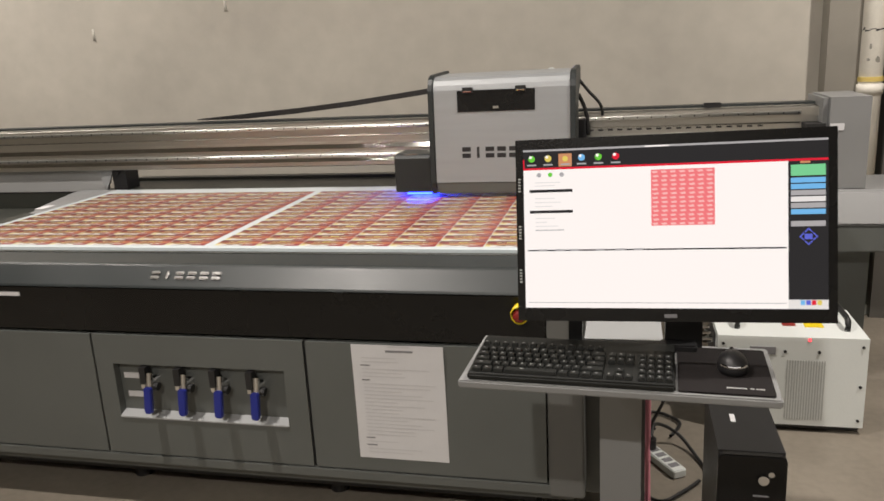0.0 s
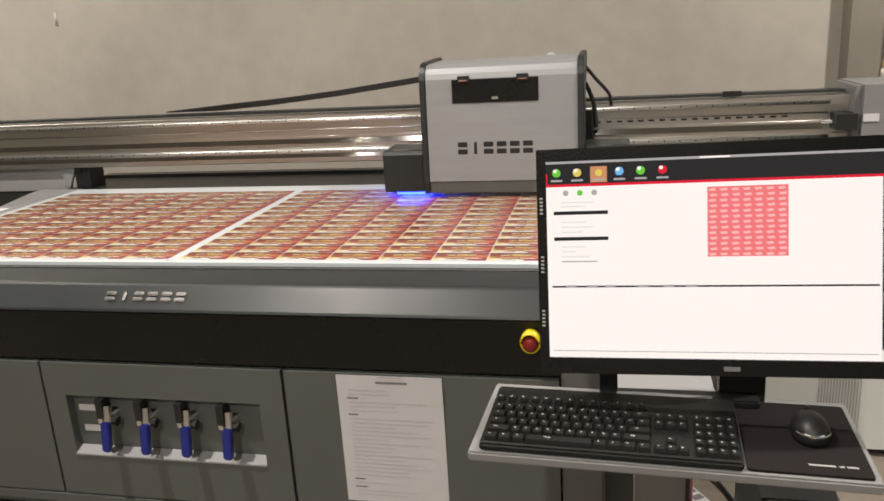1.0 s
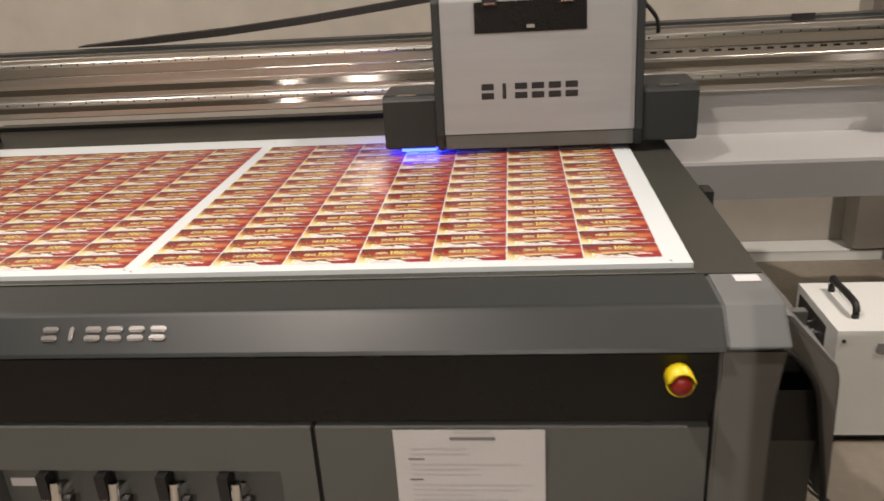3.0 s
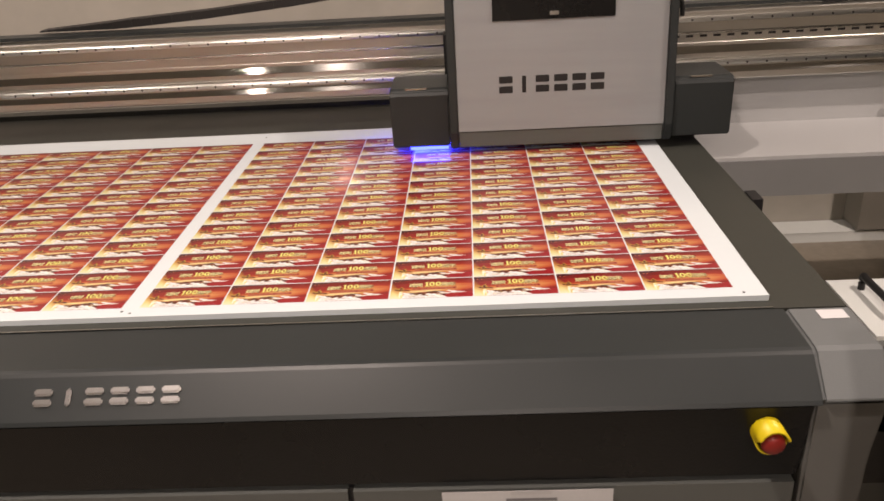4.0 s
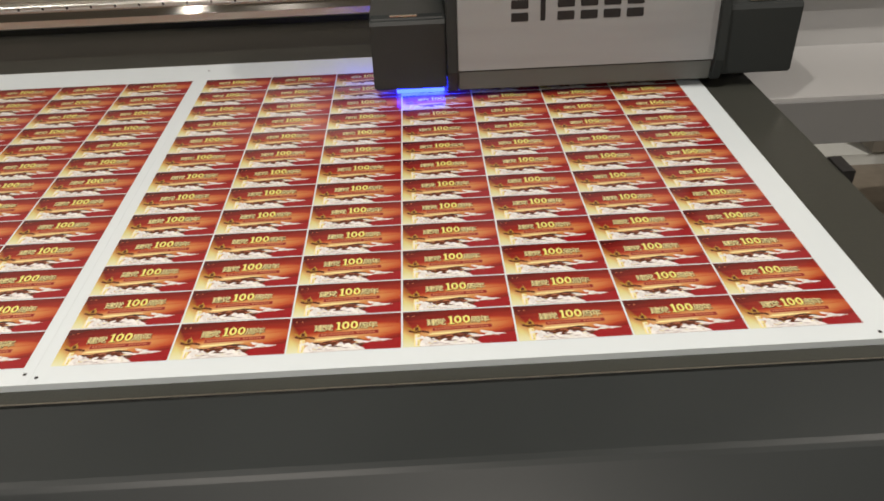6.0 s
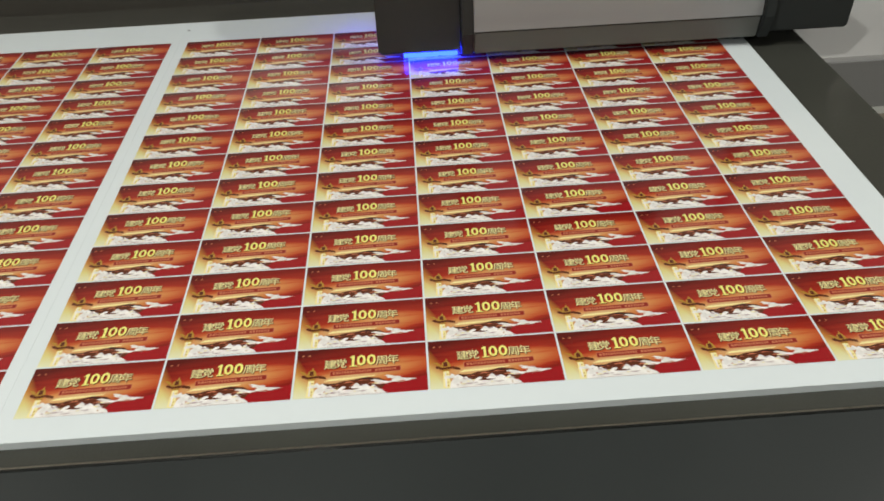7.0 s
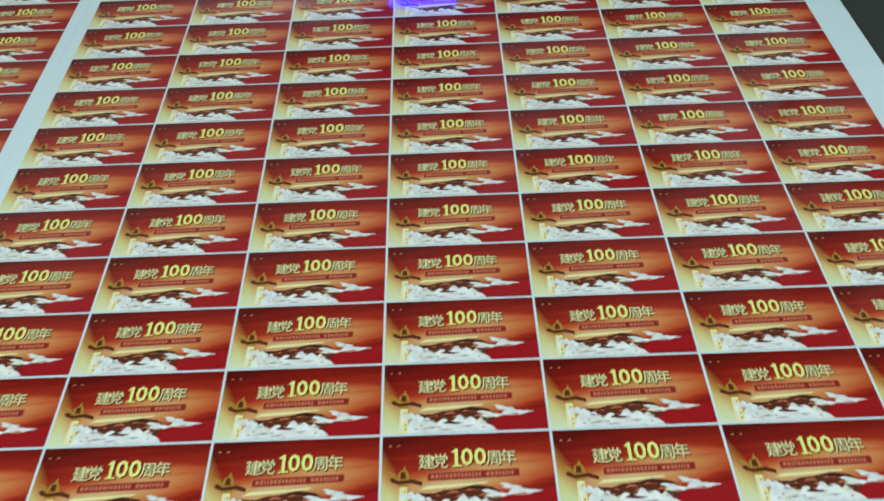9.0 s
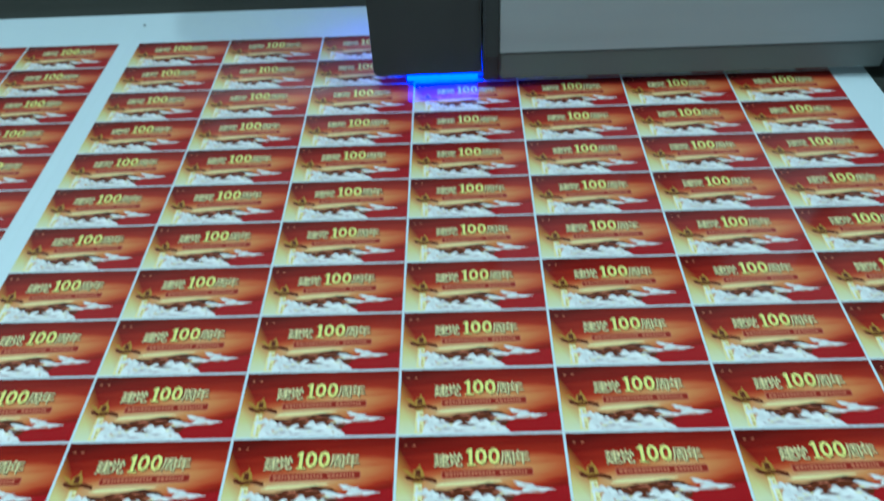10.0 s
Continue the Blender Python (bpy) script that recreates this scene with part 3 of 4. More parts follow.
def disc(name, u, v, r, material, lift=2):
    bm = bmesh.new()
    bm.faces.new([bm.verts.new((-SW / 2 + u * SW + r * math.cos(a), -0.001 - 0.0004 * lift, SH / 2 - v * SH + r * math.sin(a))) for a in (i * math.pi / 8 for i in range(16))])
    mpart(name, bm, material, screen)


ui("title_bar", 0, 1, 0, 0.012, G_GREY)
ui("tool_bar", 0, 1, 0.012, 0.115, G_DARK)
ui("title_text", 0.42, 0.50, 0.002, 0.010, G_WHITE, 2)
ui("red_line", 0, 1, 0.115, 0.128, G_RED)
ui("red_line", 0, 0.004, 0.06, 0.115, G_RED, 2)
for u, g in ((0.030, G_LIME), (0.088, G_GOLD), (0.148, G_ORANGE), (0.205, G_BLUE), (0.263, G_LIME), (0.322, G_RED)):
    if g is G_ORANGE:
        ui("tool_button", u - 0.023, u + 0.023, 0.030, 0.110, g, 2)
        disc("tool_icon", u, 0.062, 0.0055, G_GOLD, 3)
    else:
        disc("tool_icon", u, 0.058, 0.0068, g)
        disc("icon_glint", u - 0.004, 0.048, 0.003, G_WHITE, 3)
    ui("tool_text", u - 0.016, u + 0.016, 0.092, 0.102, G_GREY, 3)
for u, g in ((0.055, G_GREY), (0.095, G_LIME), (0.135, G_GREY)):
    disc("side_icon", u, 0.160, 0.0045, g)
for v, u1, g in ((0.205, 0.13, G_PALE), (0.225, 0.11, G_PALE), (0.305, 0.11, G_PALE), (0.33, 0.13, G_PALE), (0.355, 0.10, G_PALE), (0.43, 0.11, G_PALE), (0.455, 0.08, G_PALE), (0.48, 0.12, G_PALE), (0.505, 0.14, G_GREY)):
    ui("list_line", 0.04, u1, v, v + 0.006, g)
for v in (0.252, 0.383):
    ui("list_head", 0.020, 0.172, v, v + 0.018, G_DARK)
ui("divider", 0.012, 0.872, 0.632, 0.641, G_DARK)
for u in (0.05, 0.11, 0.16, 0.25, 0.32, 0.38):
    ui("divider_text", u, u + 0.03, 0.629, 0.642, G_GREY, 2)
ui("status_line", 0.012, 0.872, 0.965, 0.969, G_GREY)
ui("side_panel", 0.878, 1.0, 0.128, 0.945, G_DARK)
ui("panel_tag", 0.915, 0.945, 0.130, 0.142, G_ORANGE, 2)
for v0, v1, g in ((0.150, 0.215, G_GREEN), (0.226, 0.256, G_BLUE), (0.263, 0.293, G_BLUE), (0.300, 0.330, G_GREY), (0.337, 0.367, G_PALE), (0.374, 0.404, G_GREY), (0.411, 0.441, G_BLUE), (0.480, 0.512, G_GREY)):
    ui("panel_button", 0.886, 0.992, v0, v1, g, 2)
for turn in range(4):
    bm = bmesh.new()
    cu, cv = -SW / 2 + 0.940 * SW, SH / 2 - 0.572 * SH
    chevron = ((-0.0075, 0.0085), (0, 0.0165), (0.0075, 0.0085), (0.0055, 0.0075), (0, 0.0132), (-0.0055, 0.0075))
    bm.faces.new([bm.verts.new((cu + (p, -q, -p, q)[turn], -0.0022, cv + (q, p, -q, -p)[turn])) for p, q in chevron])
    mpart("arrow_button", bm, G_NAVY, screen)
ui("centre_button", 0.928, 0.952, 0.556, 0.588, G_NAVY, 2)
ui("task_strip", 0.878, 1.0, 0.945, 1.0, G_PALE)
for u, g in ((0.915, G_BLUE), (0.932, G_NAVY), (0.949, G_RED), (0.966, G_GOLD)):
    ui("task_icon", u, u + 0.014, 0.948, 0.976, g, 2)
ui("layout", 0.4395, 0.6475, 0.150, 0.492, G_PINK)
bm = bmesh.new()
for r in range(13):
    for c in range(7):
        u, v = 0.4395 + 0.208 * (c + 0.05 + 0.1 * (r % 2)) / 7, 0.150 + 0.342 * (r + 0.42) / 13
        pts = ((u, v), (u + 0.0185, v - 0.004), (u + 0.022, v + 0.008), (u + 0.006, v + 0.011))
        bm.faces.new([bm.verts.new((-SW / 2 + p * SW, -0.0019, SH / 2 - q * SH)) for p, q in pts])
tagged(mpart("layout_pattern", bm, G_ROSE, screen), kind="stuff")

# ---- keyboard, mouse and pad ----
keyboard = thing("keyboard", "black full-size keyboard with white legends on the grey tray", "keyboard", (1.306, -0.972, TZ))
part("base", prism([(-1.056, TZ), (-1.056, TZ + 0.012), (-1.05, TZ + 0.015), (-0.885, TZ + 0.024), (-0.872, TZ + 0.024), (-0.870, TZ)], 1.110, 1.500), KEY, keyboard, bevel=0.003)
KU = 0.01725


def key(x, row, w):
    y = -1.040 + row * 0.0222
    zt = TZ + 0.0155 + (y + 1.05) * 0.055
    bm = bmesh.new()
    a, b = KU * w / 2 - 0.0012, 0.0090 if row < 5.2 else 0.0060
    lo = [bm.verts.new((sx * a, sy * b, 0)) for sx, sy in ((-1, -1), (1, -1), (1, 1), (-1, 1))]
    hi = [bm.verts.new((sx * (a - 0.0018), sy * (b - 0.0016), 0.0062)) for sx, sy in ((-1, -1), (1, -1), (1, 1), (-1, 1))]
    bm.faces.new(hi)
    for i in range(4):
        bm.faces.new((lo[i], lo[(i + 1) % 4], hi[(i + 1) % 4], hi[i]))
    bmesh.ops.translate(bm, vec=(x, y, zt), verts=bm.verts)
    k = part("key", bm, KEY, keyboard)
    lw = min(0.0036 * max(1, w * 0.8), 0.010)
    bm = bmesh.new()
    zz = zt + 0.0064
    bm.faces.new([bm.verts.new((x - a * 0.45 + p, y + q, zz)) for p, q in ((0, 0.0010), (lw, 0.0010), (lw, 0.0034), (0, 0.0034))])
    part("legend", bm, LEGEND, k)


KROWS = [(0, [1.25, 1.25, 1.25, 6.0, 1.25, 1.25, 1.25, 1.25]), (1, [2.2] + [1] * 10 + [2.55]), (2, [1.7] + [1] * 11 + [2.05]), (3, [1.4] + [1] * 12 + [1.35]), (4, [1] * 13 + [1.75])]
for row, widths in KROWS:
    x = 1.116
    for w in widths:
        key(x + w * KU / 2, row, w)
        x += w * KU
for i in range(13):
    key(1.122 + i * KU * 1.13, 5.35, 0.95)
for i in range(3):
    for row in (3, 4):
        key(1.382 + i * KU, row, 1)
for i, row in ((0, 0), (1, 0), (2, 0), (1, 1)):
    key(1.382 + i * KU, row, 1)
for i in range(4):
    for row in range(5):
        key(1.440 + i * KU * 0.94, row, 0.92)

pad = thing("mouse_pad", "thin black mouse pad with a pale printed line", "mouse pad", (1.59, -0.95, TZ))
part("mat", round_box(1.505, 1.672, -1.052, -0.835, TZ, TZ + 0.004, 0.006), CLOTH, pad)
for x0, x1 in ((1.590, 1.625), (1.630, 1.637), (1.640, 1.655)):
    part("printed_bar", box(x0, x1, -1.0290, -1.0250, TZ + 0.0040, TZ + 0.0043), LEGEND, pad)


def mouse_body():
    bm = bmesh.new()
    bmesh.ops.create_uvsphere(bm, u_segments=24, v_segments=14, radius=1)
    for v in bm.verts:
        z = max(v.co.z, -0.25)
        taper = 1 - 0.12 * v.co.y
        v.co = Vector((v.co.x * 0.028 * taper, v.co.y * 0.046, (z + 0.25) * 0.029 * (1 - 0.15 * v.co.y)))
    bmesh.ops.translate(bm, vec=(1.606, -0.935, TZ + 0.0042), verts=bm.verts)
    return bm


mouse = thing("computer_mouse", "dark grey computer mouse on the black pad", "mouse", (1.606, -0.935, TZ + 0.004))
part("shell", mouse_body(), BLACK, mouse, smooth=True)
part("wheel", rod((1.603, -0.905, TZ + 0.028), (1.609, -0.905, TZ + 0.028), 0.008, 14), BLACK, mouse)
part("front_trim", tube([(1.584, -0.962, TZ + 0.021), (1.594, -0.974, TZ + 0.021), (1.606, -0.978, TZ + 0.021), (1.618, -0.974, TZ + 0.021), (1.628, -0.962, TZ + 0.021)], 0.003), CHROME, mouse, "silver trim")
receiver = thing("charger_box", "small black box with a thin cable on the tray", "adapter", (1.49, -0.84, TZ))
part("case", round_box(1.47, 1.545, -0.862, -0.825, TZ, TZ + 0.016, 0.008), BLACK, receiver, bevel=0.003)
part("cable", tube([(1.52, -0.83, TZ + 0.012), (1.54, -0.80, TZ + 0.05), (1.57, -0.76, TZ + 0.09), (1.60, -0.74, TZ + 0.10)], 0.0025), RUBBER, receiver)

for ob in (keyboard, pad, mouse, receiver):
    ob.location = TURN @ ob.location
    ob.rotation_euler.z = radians(-2.6)

# ---- computer tower ----
pc = thing("computer_tower", "black computer tower with a chrome power button on the floor", "computer", (1.74, -0.17, 0))
part("case", box(1.655, 1.828, -0.345, 0.03, 0.006, 0.42), BLACK, pc, bevel=0.004)
face = part("front_panel", prism([(1.653, 0.008), (1.830, 0.008), (1.830, 0.408), (1.822, 0.420), (1.661, 0.420), (1.653, 0.408)], -0.372, -0.346, axis="y"), BAND, pc, "glossy black front panel", bevel=0.004)
part("power_button", rod((1.770, -0.372, 0.352), (1.770, -0.380, 0.352), 0.014, 20), CHROME, face, "chrome power button")
part("reset_button", rod((1.789, -0.372, 0.370), (1.789, -0.378, 0.370), 0.008, 16), CHROME, face)
part("badge_bar", box(1.745, 1.785, -0.3745, -0.372, 0.300, 0.304), INK, face)
part("sticker", box(1.708, 1.722, -0.175, -0.125, 0.4202, 0.4208), PAPER, pc, "white sticker")

# ---- water chiller ----
chiller = thing("water_chiller", "white enamelled water chiller with side grilles and black handles", "chiller", (2.02, 0.8, 0))
part("casing", box(1.755, 2.292, 0.615, 0.955, 0.03, 0.393), CHILLER, chiller, bevel=0.006)
part("base", box(1.77, 2.28, 0.63, 0.94, 0.012, 0.03), BLACK, chiller)
for x in (1.80, 2.25):
    for y in (0.66, 0.91):
        part("caster", rod((x, y - 0.01, 0.014), (x, y + 0.01, 0.014), 0.014, 12), BLACK, chiller)
SLOT = worn("slot_grey", (0.40, 0.41, 0.40), 0.6)
for i in range(15):
    x = 2.008 + 0.0095 * i
    part("grille_slot", box(x, x + 0.0042, 0.6135, 0.6156, 0.055, 0.300), SLOT, chiller)
for x, z in ((1.775, 0.36), (2.272, 0.36), (1.775, 0.06), (2.272, 0.06), (2.272, 0.2), (2.0, 0.335), (2.12, 0.335)):
    part("screw", rod((x, 0.6155, z), (x, 0.611, z), 0.006, 8), BLACK, chiller)
part("end_panel", box(1.7525, 1.756, 0.70, 0.93, 0.19, 0.365), BLACK, chiller, "dark connection panel")
for y in (0.75, 0.82, 0.89):
    part("hose_fitting", rod((1.752, y, 0.32), (1.71, y, 0.32), 0.012, 10), CHROME, chiller)
for x in (1.835, 2.235):
    part("handle", tube([(x, 0.70, 0.393), (x, 0.70, 0.425), (x, 0.73, 0.438), (x, 0.86, 0.438), (x, 0.89, 0.438), (x, 0.89, 0.393)], 0.011, 8), RUBBER, chiller, "black handle", smooth=True)
part("display", box(1.872, 1.966, 0.611, 0.616, 0.322, 0.352), INK, chiller, "grey display", bevel=0.001)
part("warning_label", box(2.01, 2.06, 0.74, 0.79, 0.3932, 0.3938), RED, chiller, "red warning label")
part("warning_label", box(2.09, 2.16, 0.73, 0.80, 0.3932, 0.3938), YELLOW, chiller, "yellow warning label")

part("indicator_light", rod((2.085, 0.617, 0.384), (2.085, 0.6125, 0.384), 0.006, 12), glow("red_indicator", (1.0, 0.05, 0.06), 3), chiller, "small glowing red indicator")

# ---- floor clutter ----
strip = thing("power_strip", "white power strip lying on the concrete floor", "power strip", (1.545, 0.29, 0))
bm = round_box(-0.10, 0.10, -0.028, 0.028, 0, 0.032, 0.01)
bmesh.ops.rotate(bm, cent=(0, 0, 0), matrix=Matrix.Rotation(radians(-58), 3, "Z"), verts=bm.verts)
bmesh.ops.translate(bm, vec=(1.545, 0.29, 0.001), verts=bm.verts)
part("case", bm, CHILLER, strip, bevel=0.004)
for k in (-0.06, -0.02, 0.02, 0.06):
    bm = box(k - 0.012, k + 0.012, -0.018, 0.018, 0.0325, 0.034)
    bmesh.ops.rotate(bm, cent=(0, 0, 0), matrix=Matrix.Rotation(radians(-58), 3, "Z"), verts=bm.verts)
    bmesh.ops.translate(bm, vec=(1.545, 0.29, 0.001), verts=bm.verts)
    part("socket", bm, INK, strip)
part("plug", rod((1.50, 0.35, 0.034), (1.50, 0.35, 0.075), 0.02, 12), BLACK, strip)
CABLES = [
    [(1.50, 0.35, 0.075), (1.52, 0.42, 0.10), (1.60, 0.45, 0.05), (1.66, 0.36, 0.012), (1.70, 0.2, 0.012), (1.68, 0.05, 0.012)],
    [(1.47, 0.42, 0.012), (1.40, 0.30, 0.012), (1.44, 0.12, 0.012), (1.52, 0.03, 0.012), (1.60, 0.10, 0.012), (1.66, 0.18, 0.012)],
    [(1.52, 0.55, 0.012), (1.46, 0.48, 0.16), (1.48, 0.44, 0.26), (1.55, 0.42, 0.22), (1.50, 0.40, 0.10), (1.46, 0.30, 0.012)],
    [(1.58, 0.50, 0.012), (1.62, 0.62, 0.012), (1.52, 0.70, 0.012), (1.44, 0.60, 0.012), (1.40, 0.45, 0.012)],
]
for pts in CABLES:
    tagged(part("power_cable", tube(pts, 0.0065), RUBBER, smooth=True), "loose black power cable curled on the concrete floor", "cable", "loose cables")
tagged(part("pink_hose", tube([(1.458, -0.665, 0.86), (1.458, -0.655, 0.6), (1.460, -0.66, 0.4), (1.456, -0.65, 0.15), (1.47, -0.62, 0.02)], 0.007), PINK, smooth=True), "pink plastic hose running down the grey post", "hose")

# ---- on the wall ----
RUSTY = worn("white_pipe_paint", (0.76, 0.73, 0.65), 0.5, depth=0.2, big=6)
pipe = thing("drain_pipe", "white painted vertical pipe with rusty joints beside the wall", "pipe", (2.602, 2.03, 0))
part("pipe", rod((2.602, 2.03, 0.05), (2.602, 2.03, 4.19), 0.055, 24), RUSTY, pipe, smooth=True)
SCAR = worn("flaked_grey", (0.23, 0.22, 0.19), 0.7, depth=0.2)
for z, hgt in ((1.215, 0.05), (0.35, 0.06)):
    part("collar", rod((2.602, 2.03, z - hgt / 2), (2.602, 2.03, z + hgt / 2), 0.063, 24), RUSTY, pipe, smooth=True)
RUST = worn("yellowed_sealant", (0.55, 0.42, 0.12), 0.6, depth=0.3)
part("joint_tape", rod((2.602, 2.03, 1.252), (2.602, 2.03, 1.275), 0.0595, 24), RUST, pipe, "yellowed joint tape")
rng = random.Random(12)
bm = bmesh.new()
for k in range(26):
    a = 2 * math.pi * k / 26
    zz = 1.505 + rng.uniform(-0.006, 0.006)
    h = rng.uniform(0.002, 0.007)
    b = a + 0.26
    ring = [bm.verts.new((2.602 + 0.0556 * math.cos(w), 2.03 + 0.0556 * math.sin(w), q)) for w, q in ((a, zz - h), (b, zz - h * 0.5), (b, zz + h), (a, zz + h * 0.6))]
    bm.faces.new(ring)
part("joint_crack", bm, BLACK, pipe, "dark ragged joint")
for a, zz, w, h in ((-115, 1.425, 0.006, 0.018), (-122, 1.36, 0.009, 0.008), (-78, 1.36, 0.014, 0.018), (-128, 0.95, 0.03, 0.008)):
    c = radians(a)
    bm = bmesh.new()
    ring = []
    for k in range(10):
        q = 2 * math.pi * k / 10
        r = rng.uniform(0.7, 1.1)
        u = c + w * r * math.cos(q) / 0.055
        ring.append(bm.verts.new((2.602 + 0.0558 * math.cos(u), 2.03 + 0.0558 * math.sin(u), zz + h * r * math.sin(q))))
    bm.faces.new(ring)
    part("flaked_patch", bm, SCAR, pipe, "grey patch of flaked paint")
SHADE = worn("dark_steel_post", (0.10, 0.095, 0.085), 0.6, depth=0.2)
tagged(part("steel_post", box(2.685, 2.86, 2.0, 2.14, 0, 4.19), SHADE, bevel=0.004), "dark steel post standing beside the pipe", "post", kind="structure")
fitting = thing("wall_fitting", "small round pale fitting on the concrete wall", "fitting", (0.985, 2.2, 1.362))
part("rose", rod((0.985, 2.199, 1.362), (0.985, 2.185, 1.362), 0.028, 20), CHILLER, fitting)
part("spigot", rod((0.985, 2.187, 1.362), (0.985, 2.165, 1.355), 0.012, 12), STEEL, fitting)
DRIP = worn("pale_plaster", (0.52, 0.50, 0.45), 0.8, depth=0.15)
for x, z in ((-1.946, 1.765), (0.62, 1.335), (-1.0, 1.89)):
    tagged(part("plaster_drip", rod((x, 2.202, z), (x + 0.004, 2.201, z - 0.07), 0.007, 10, 0.010), DRIP, smooth=True), "small pale plaster drip on the concrete wall", "plaster drip", "plaster drips on the wall")

# ---- printed boards ----


def card_red():
    """Printed ground of a card: red silk folds round a warm glow, pale gold in the lower corner."""
    m = mat("card_print", (0.4, 0.05, 0.03), 0.13, spec=0.85)
    b = m.node_tree.nodes["Principled BSDF"]
    tc = m.node_tree.nodes.new("ShaderNodeTexCoord")
    sep = m.node_tree.nodes.new("ShaderNodeSeparateXYZ")
    wire(m, tc.outputs["Generated"], sep.inputs[0])

    def calc(op, a, c, d=None):
        n = m.node_tree.nodes.new("ShaderNodeMath")
        n.operation = op
        for i, v in enumerate((a, c, d)):
            if v is None:
                continue
            if isinstance(v, (int, float)):
                n.inputs[i].default_value = v
            else:
                wire(m, v, n.inputs[i])
        return n.outputs[0]

    u, v = sep.outputs[0], sep.outputs[1]
    folds = noise_of(m, 2.2, 3, (1.0, 5.0, 1.0), "Generated")
    bend = calc("MULTIPLY_ADD", u, -0.42, v)
    wave = calc("SINE", calc("MULTIPLY_ADD", folds, 7.0, calc("MULTIPLY", bend, 9.0)), 0)
    lean = calc("MULTIPLY_ADD", calc("SUBTRACT", u, 0.42), -0.38, calc("SUBTRACT", v, 0.40))
    du = calc("MULTIPLY", calc("SUBTRACT", u, 0.43), 0.80)
    dv = calc("MULTIPLY", lean, 1.65)
    dist = calc("SQRT", calc("ADD", calc("MULTIPLY", du, du), calc("MULTIPLY", dv, dv)), 0)
    f = calc("MULTIPLY_ADD", wave, 0.09, dist)
    ground = ramp(m, f, [(0.0, (0.66, 0.44, 0.20)), (0.20, (0.58, 0.245, 0.075)), (0.36, (0.47, 0.095, 0.026)), (0.50, (0.33, 0.022, 0.008)), (0.74, (0.19, 0.007, 0.004)), (1.0, (0.085, 0.004, 0.003))])
    corner = calc("SUBTRACT", 1.0, calc("ADD", calc("MULTIPLY", u, 4.2), calc("MULTIPLY", v, 1.15)))
    mix = m.node_tree.nodes.new("ShaderNodeMix")
    mix.data_type = "RGBA"
    cl = node(m, "ShaderNodeClamp")
    wire(m, calc("MULTIPLY", corner, 1.9), cl.inputs[0])
    wire(m, cl.outputs[0], mix.inputs[0])
    wire(m, ground, mix.inputs[6])
    pale = ramp(m, v, [(0.0, (0.72, 0.74, 0.50)), (0.25, (0.66, 0.60, 0.24)), (0.55, (0.60, 0.30, 0.05))])
    wire(m, pale, mix.inputs[7])
    wire(m, mix.outputs[2], b.inputs["Base Color"])
    return m


INK_RED = card_red()
INK_GOLD = mat("print_yellow", (0.83, 0.78, 0.21), 0.13, spec=0.85)
INK_CREAM = mat("print_cream", (0.80, 0.71, 0.34), 0.13, spec=0.85)
INK_PALEGOLD = mat("print_pale_gold", (0.84, 0.76, 0.36), 0.13, spec=0.85)
INK_SHADOW = mat("print_dark_red", (0.05, 0.010, 0.005), 0.13, spec=0.85)
INK_BANNER = mat("print_banner_red", (0.25, 0.022, 0.014), 0.13, spec=0.85)
INK_RIM = mat("print_banner_rim", (0.50, 0.16, 0.08), 0.13, spec=0.85)
INK_BROWN = mat("print_brown", (0.10, 0.024, 0.010), 0.13, spec=0.85)
INK_CLOUD = worn("print_cloud", (0.76, 0.75, 0.73), 0.16, depth=0.3, big=60, fine=160, bump=0.004, rough_span=0.03)
INK_CRIMSON = mat("print_crimson", (0.29, 0.006, 0.010), 0.13, spec=0.85)
INK_OCHRE = mat("print_ochre", (0.40, 0.22, 0.03), 0.13, spec=0.85)
INK_HAZE = mat("print_cloud_shade", (0.42, 0.34, 0.36), 0.13, spec=0.85)
CARD_INKS = [INK_RED, INK_GOLD, INK_PALEGOLD, INK_SHADOW, INK_BANNER, INK_RIM, INK_BROWN, INK_CLOUD, INK_CRIMSON, INK_OCHRE, INK_HAZE, INK_CREAM]
for ink in CARD_INKS:
    ink.node_tree.nodes["Principled BSDF"].inputs["Sheen Weight"].default_value = 0.5
    ink.node_tree.nodes["Principled BSDF"].inputs["Sheen Roughness"].default_value = 0.3
CWD, CHT = 0.1574, 0.0775


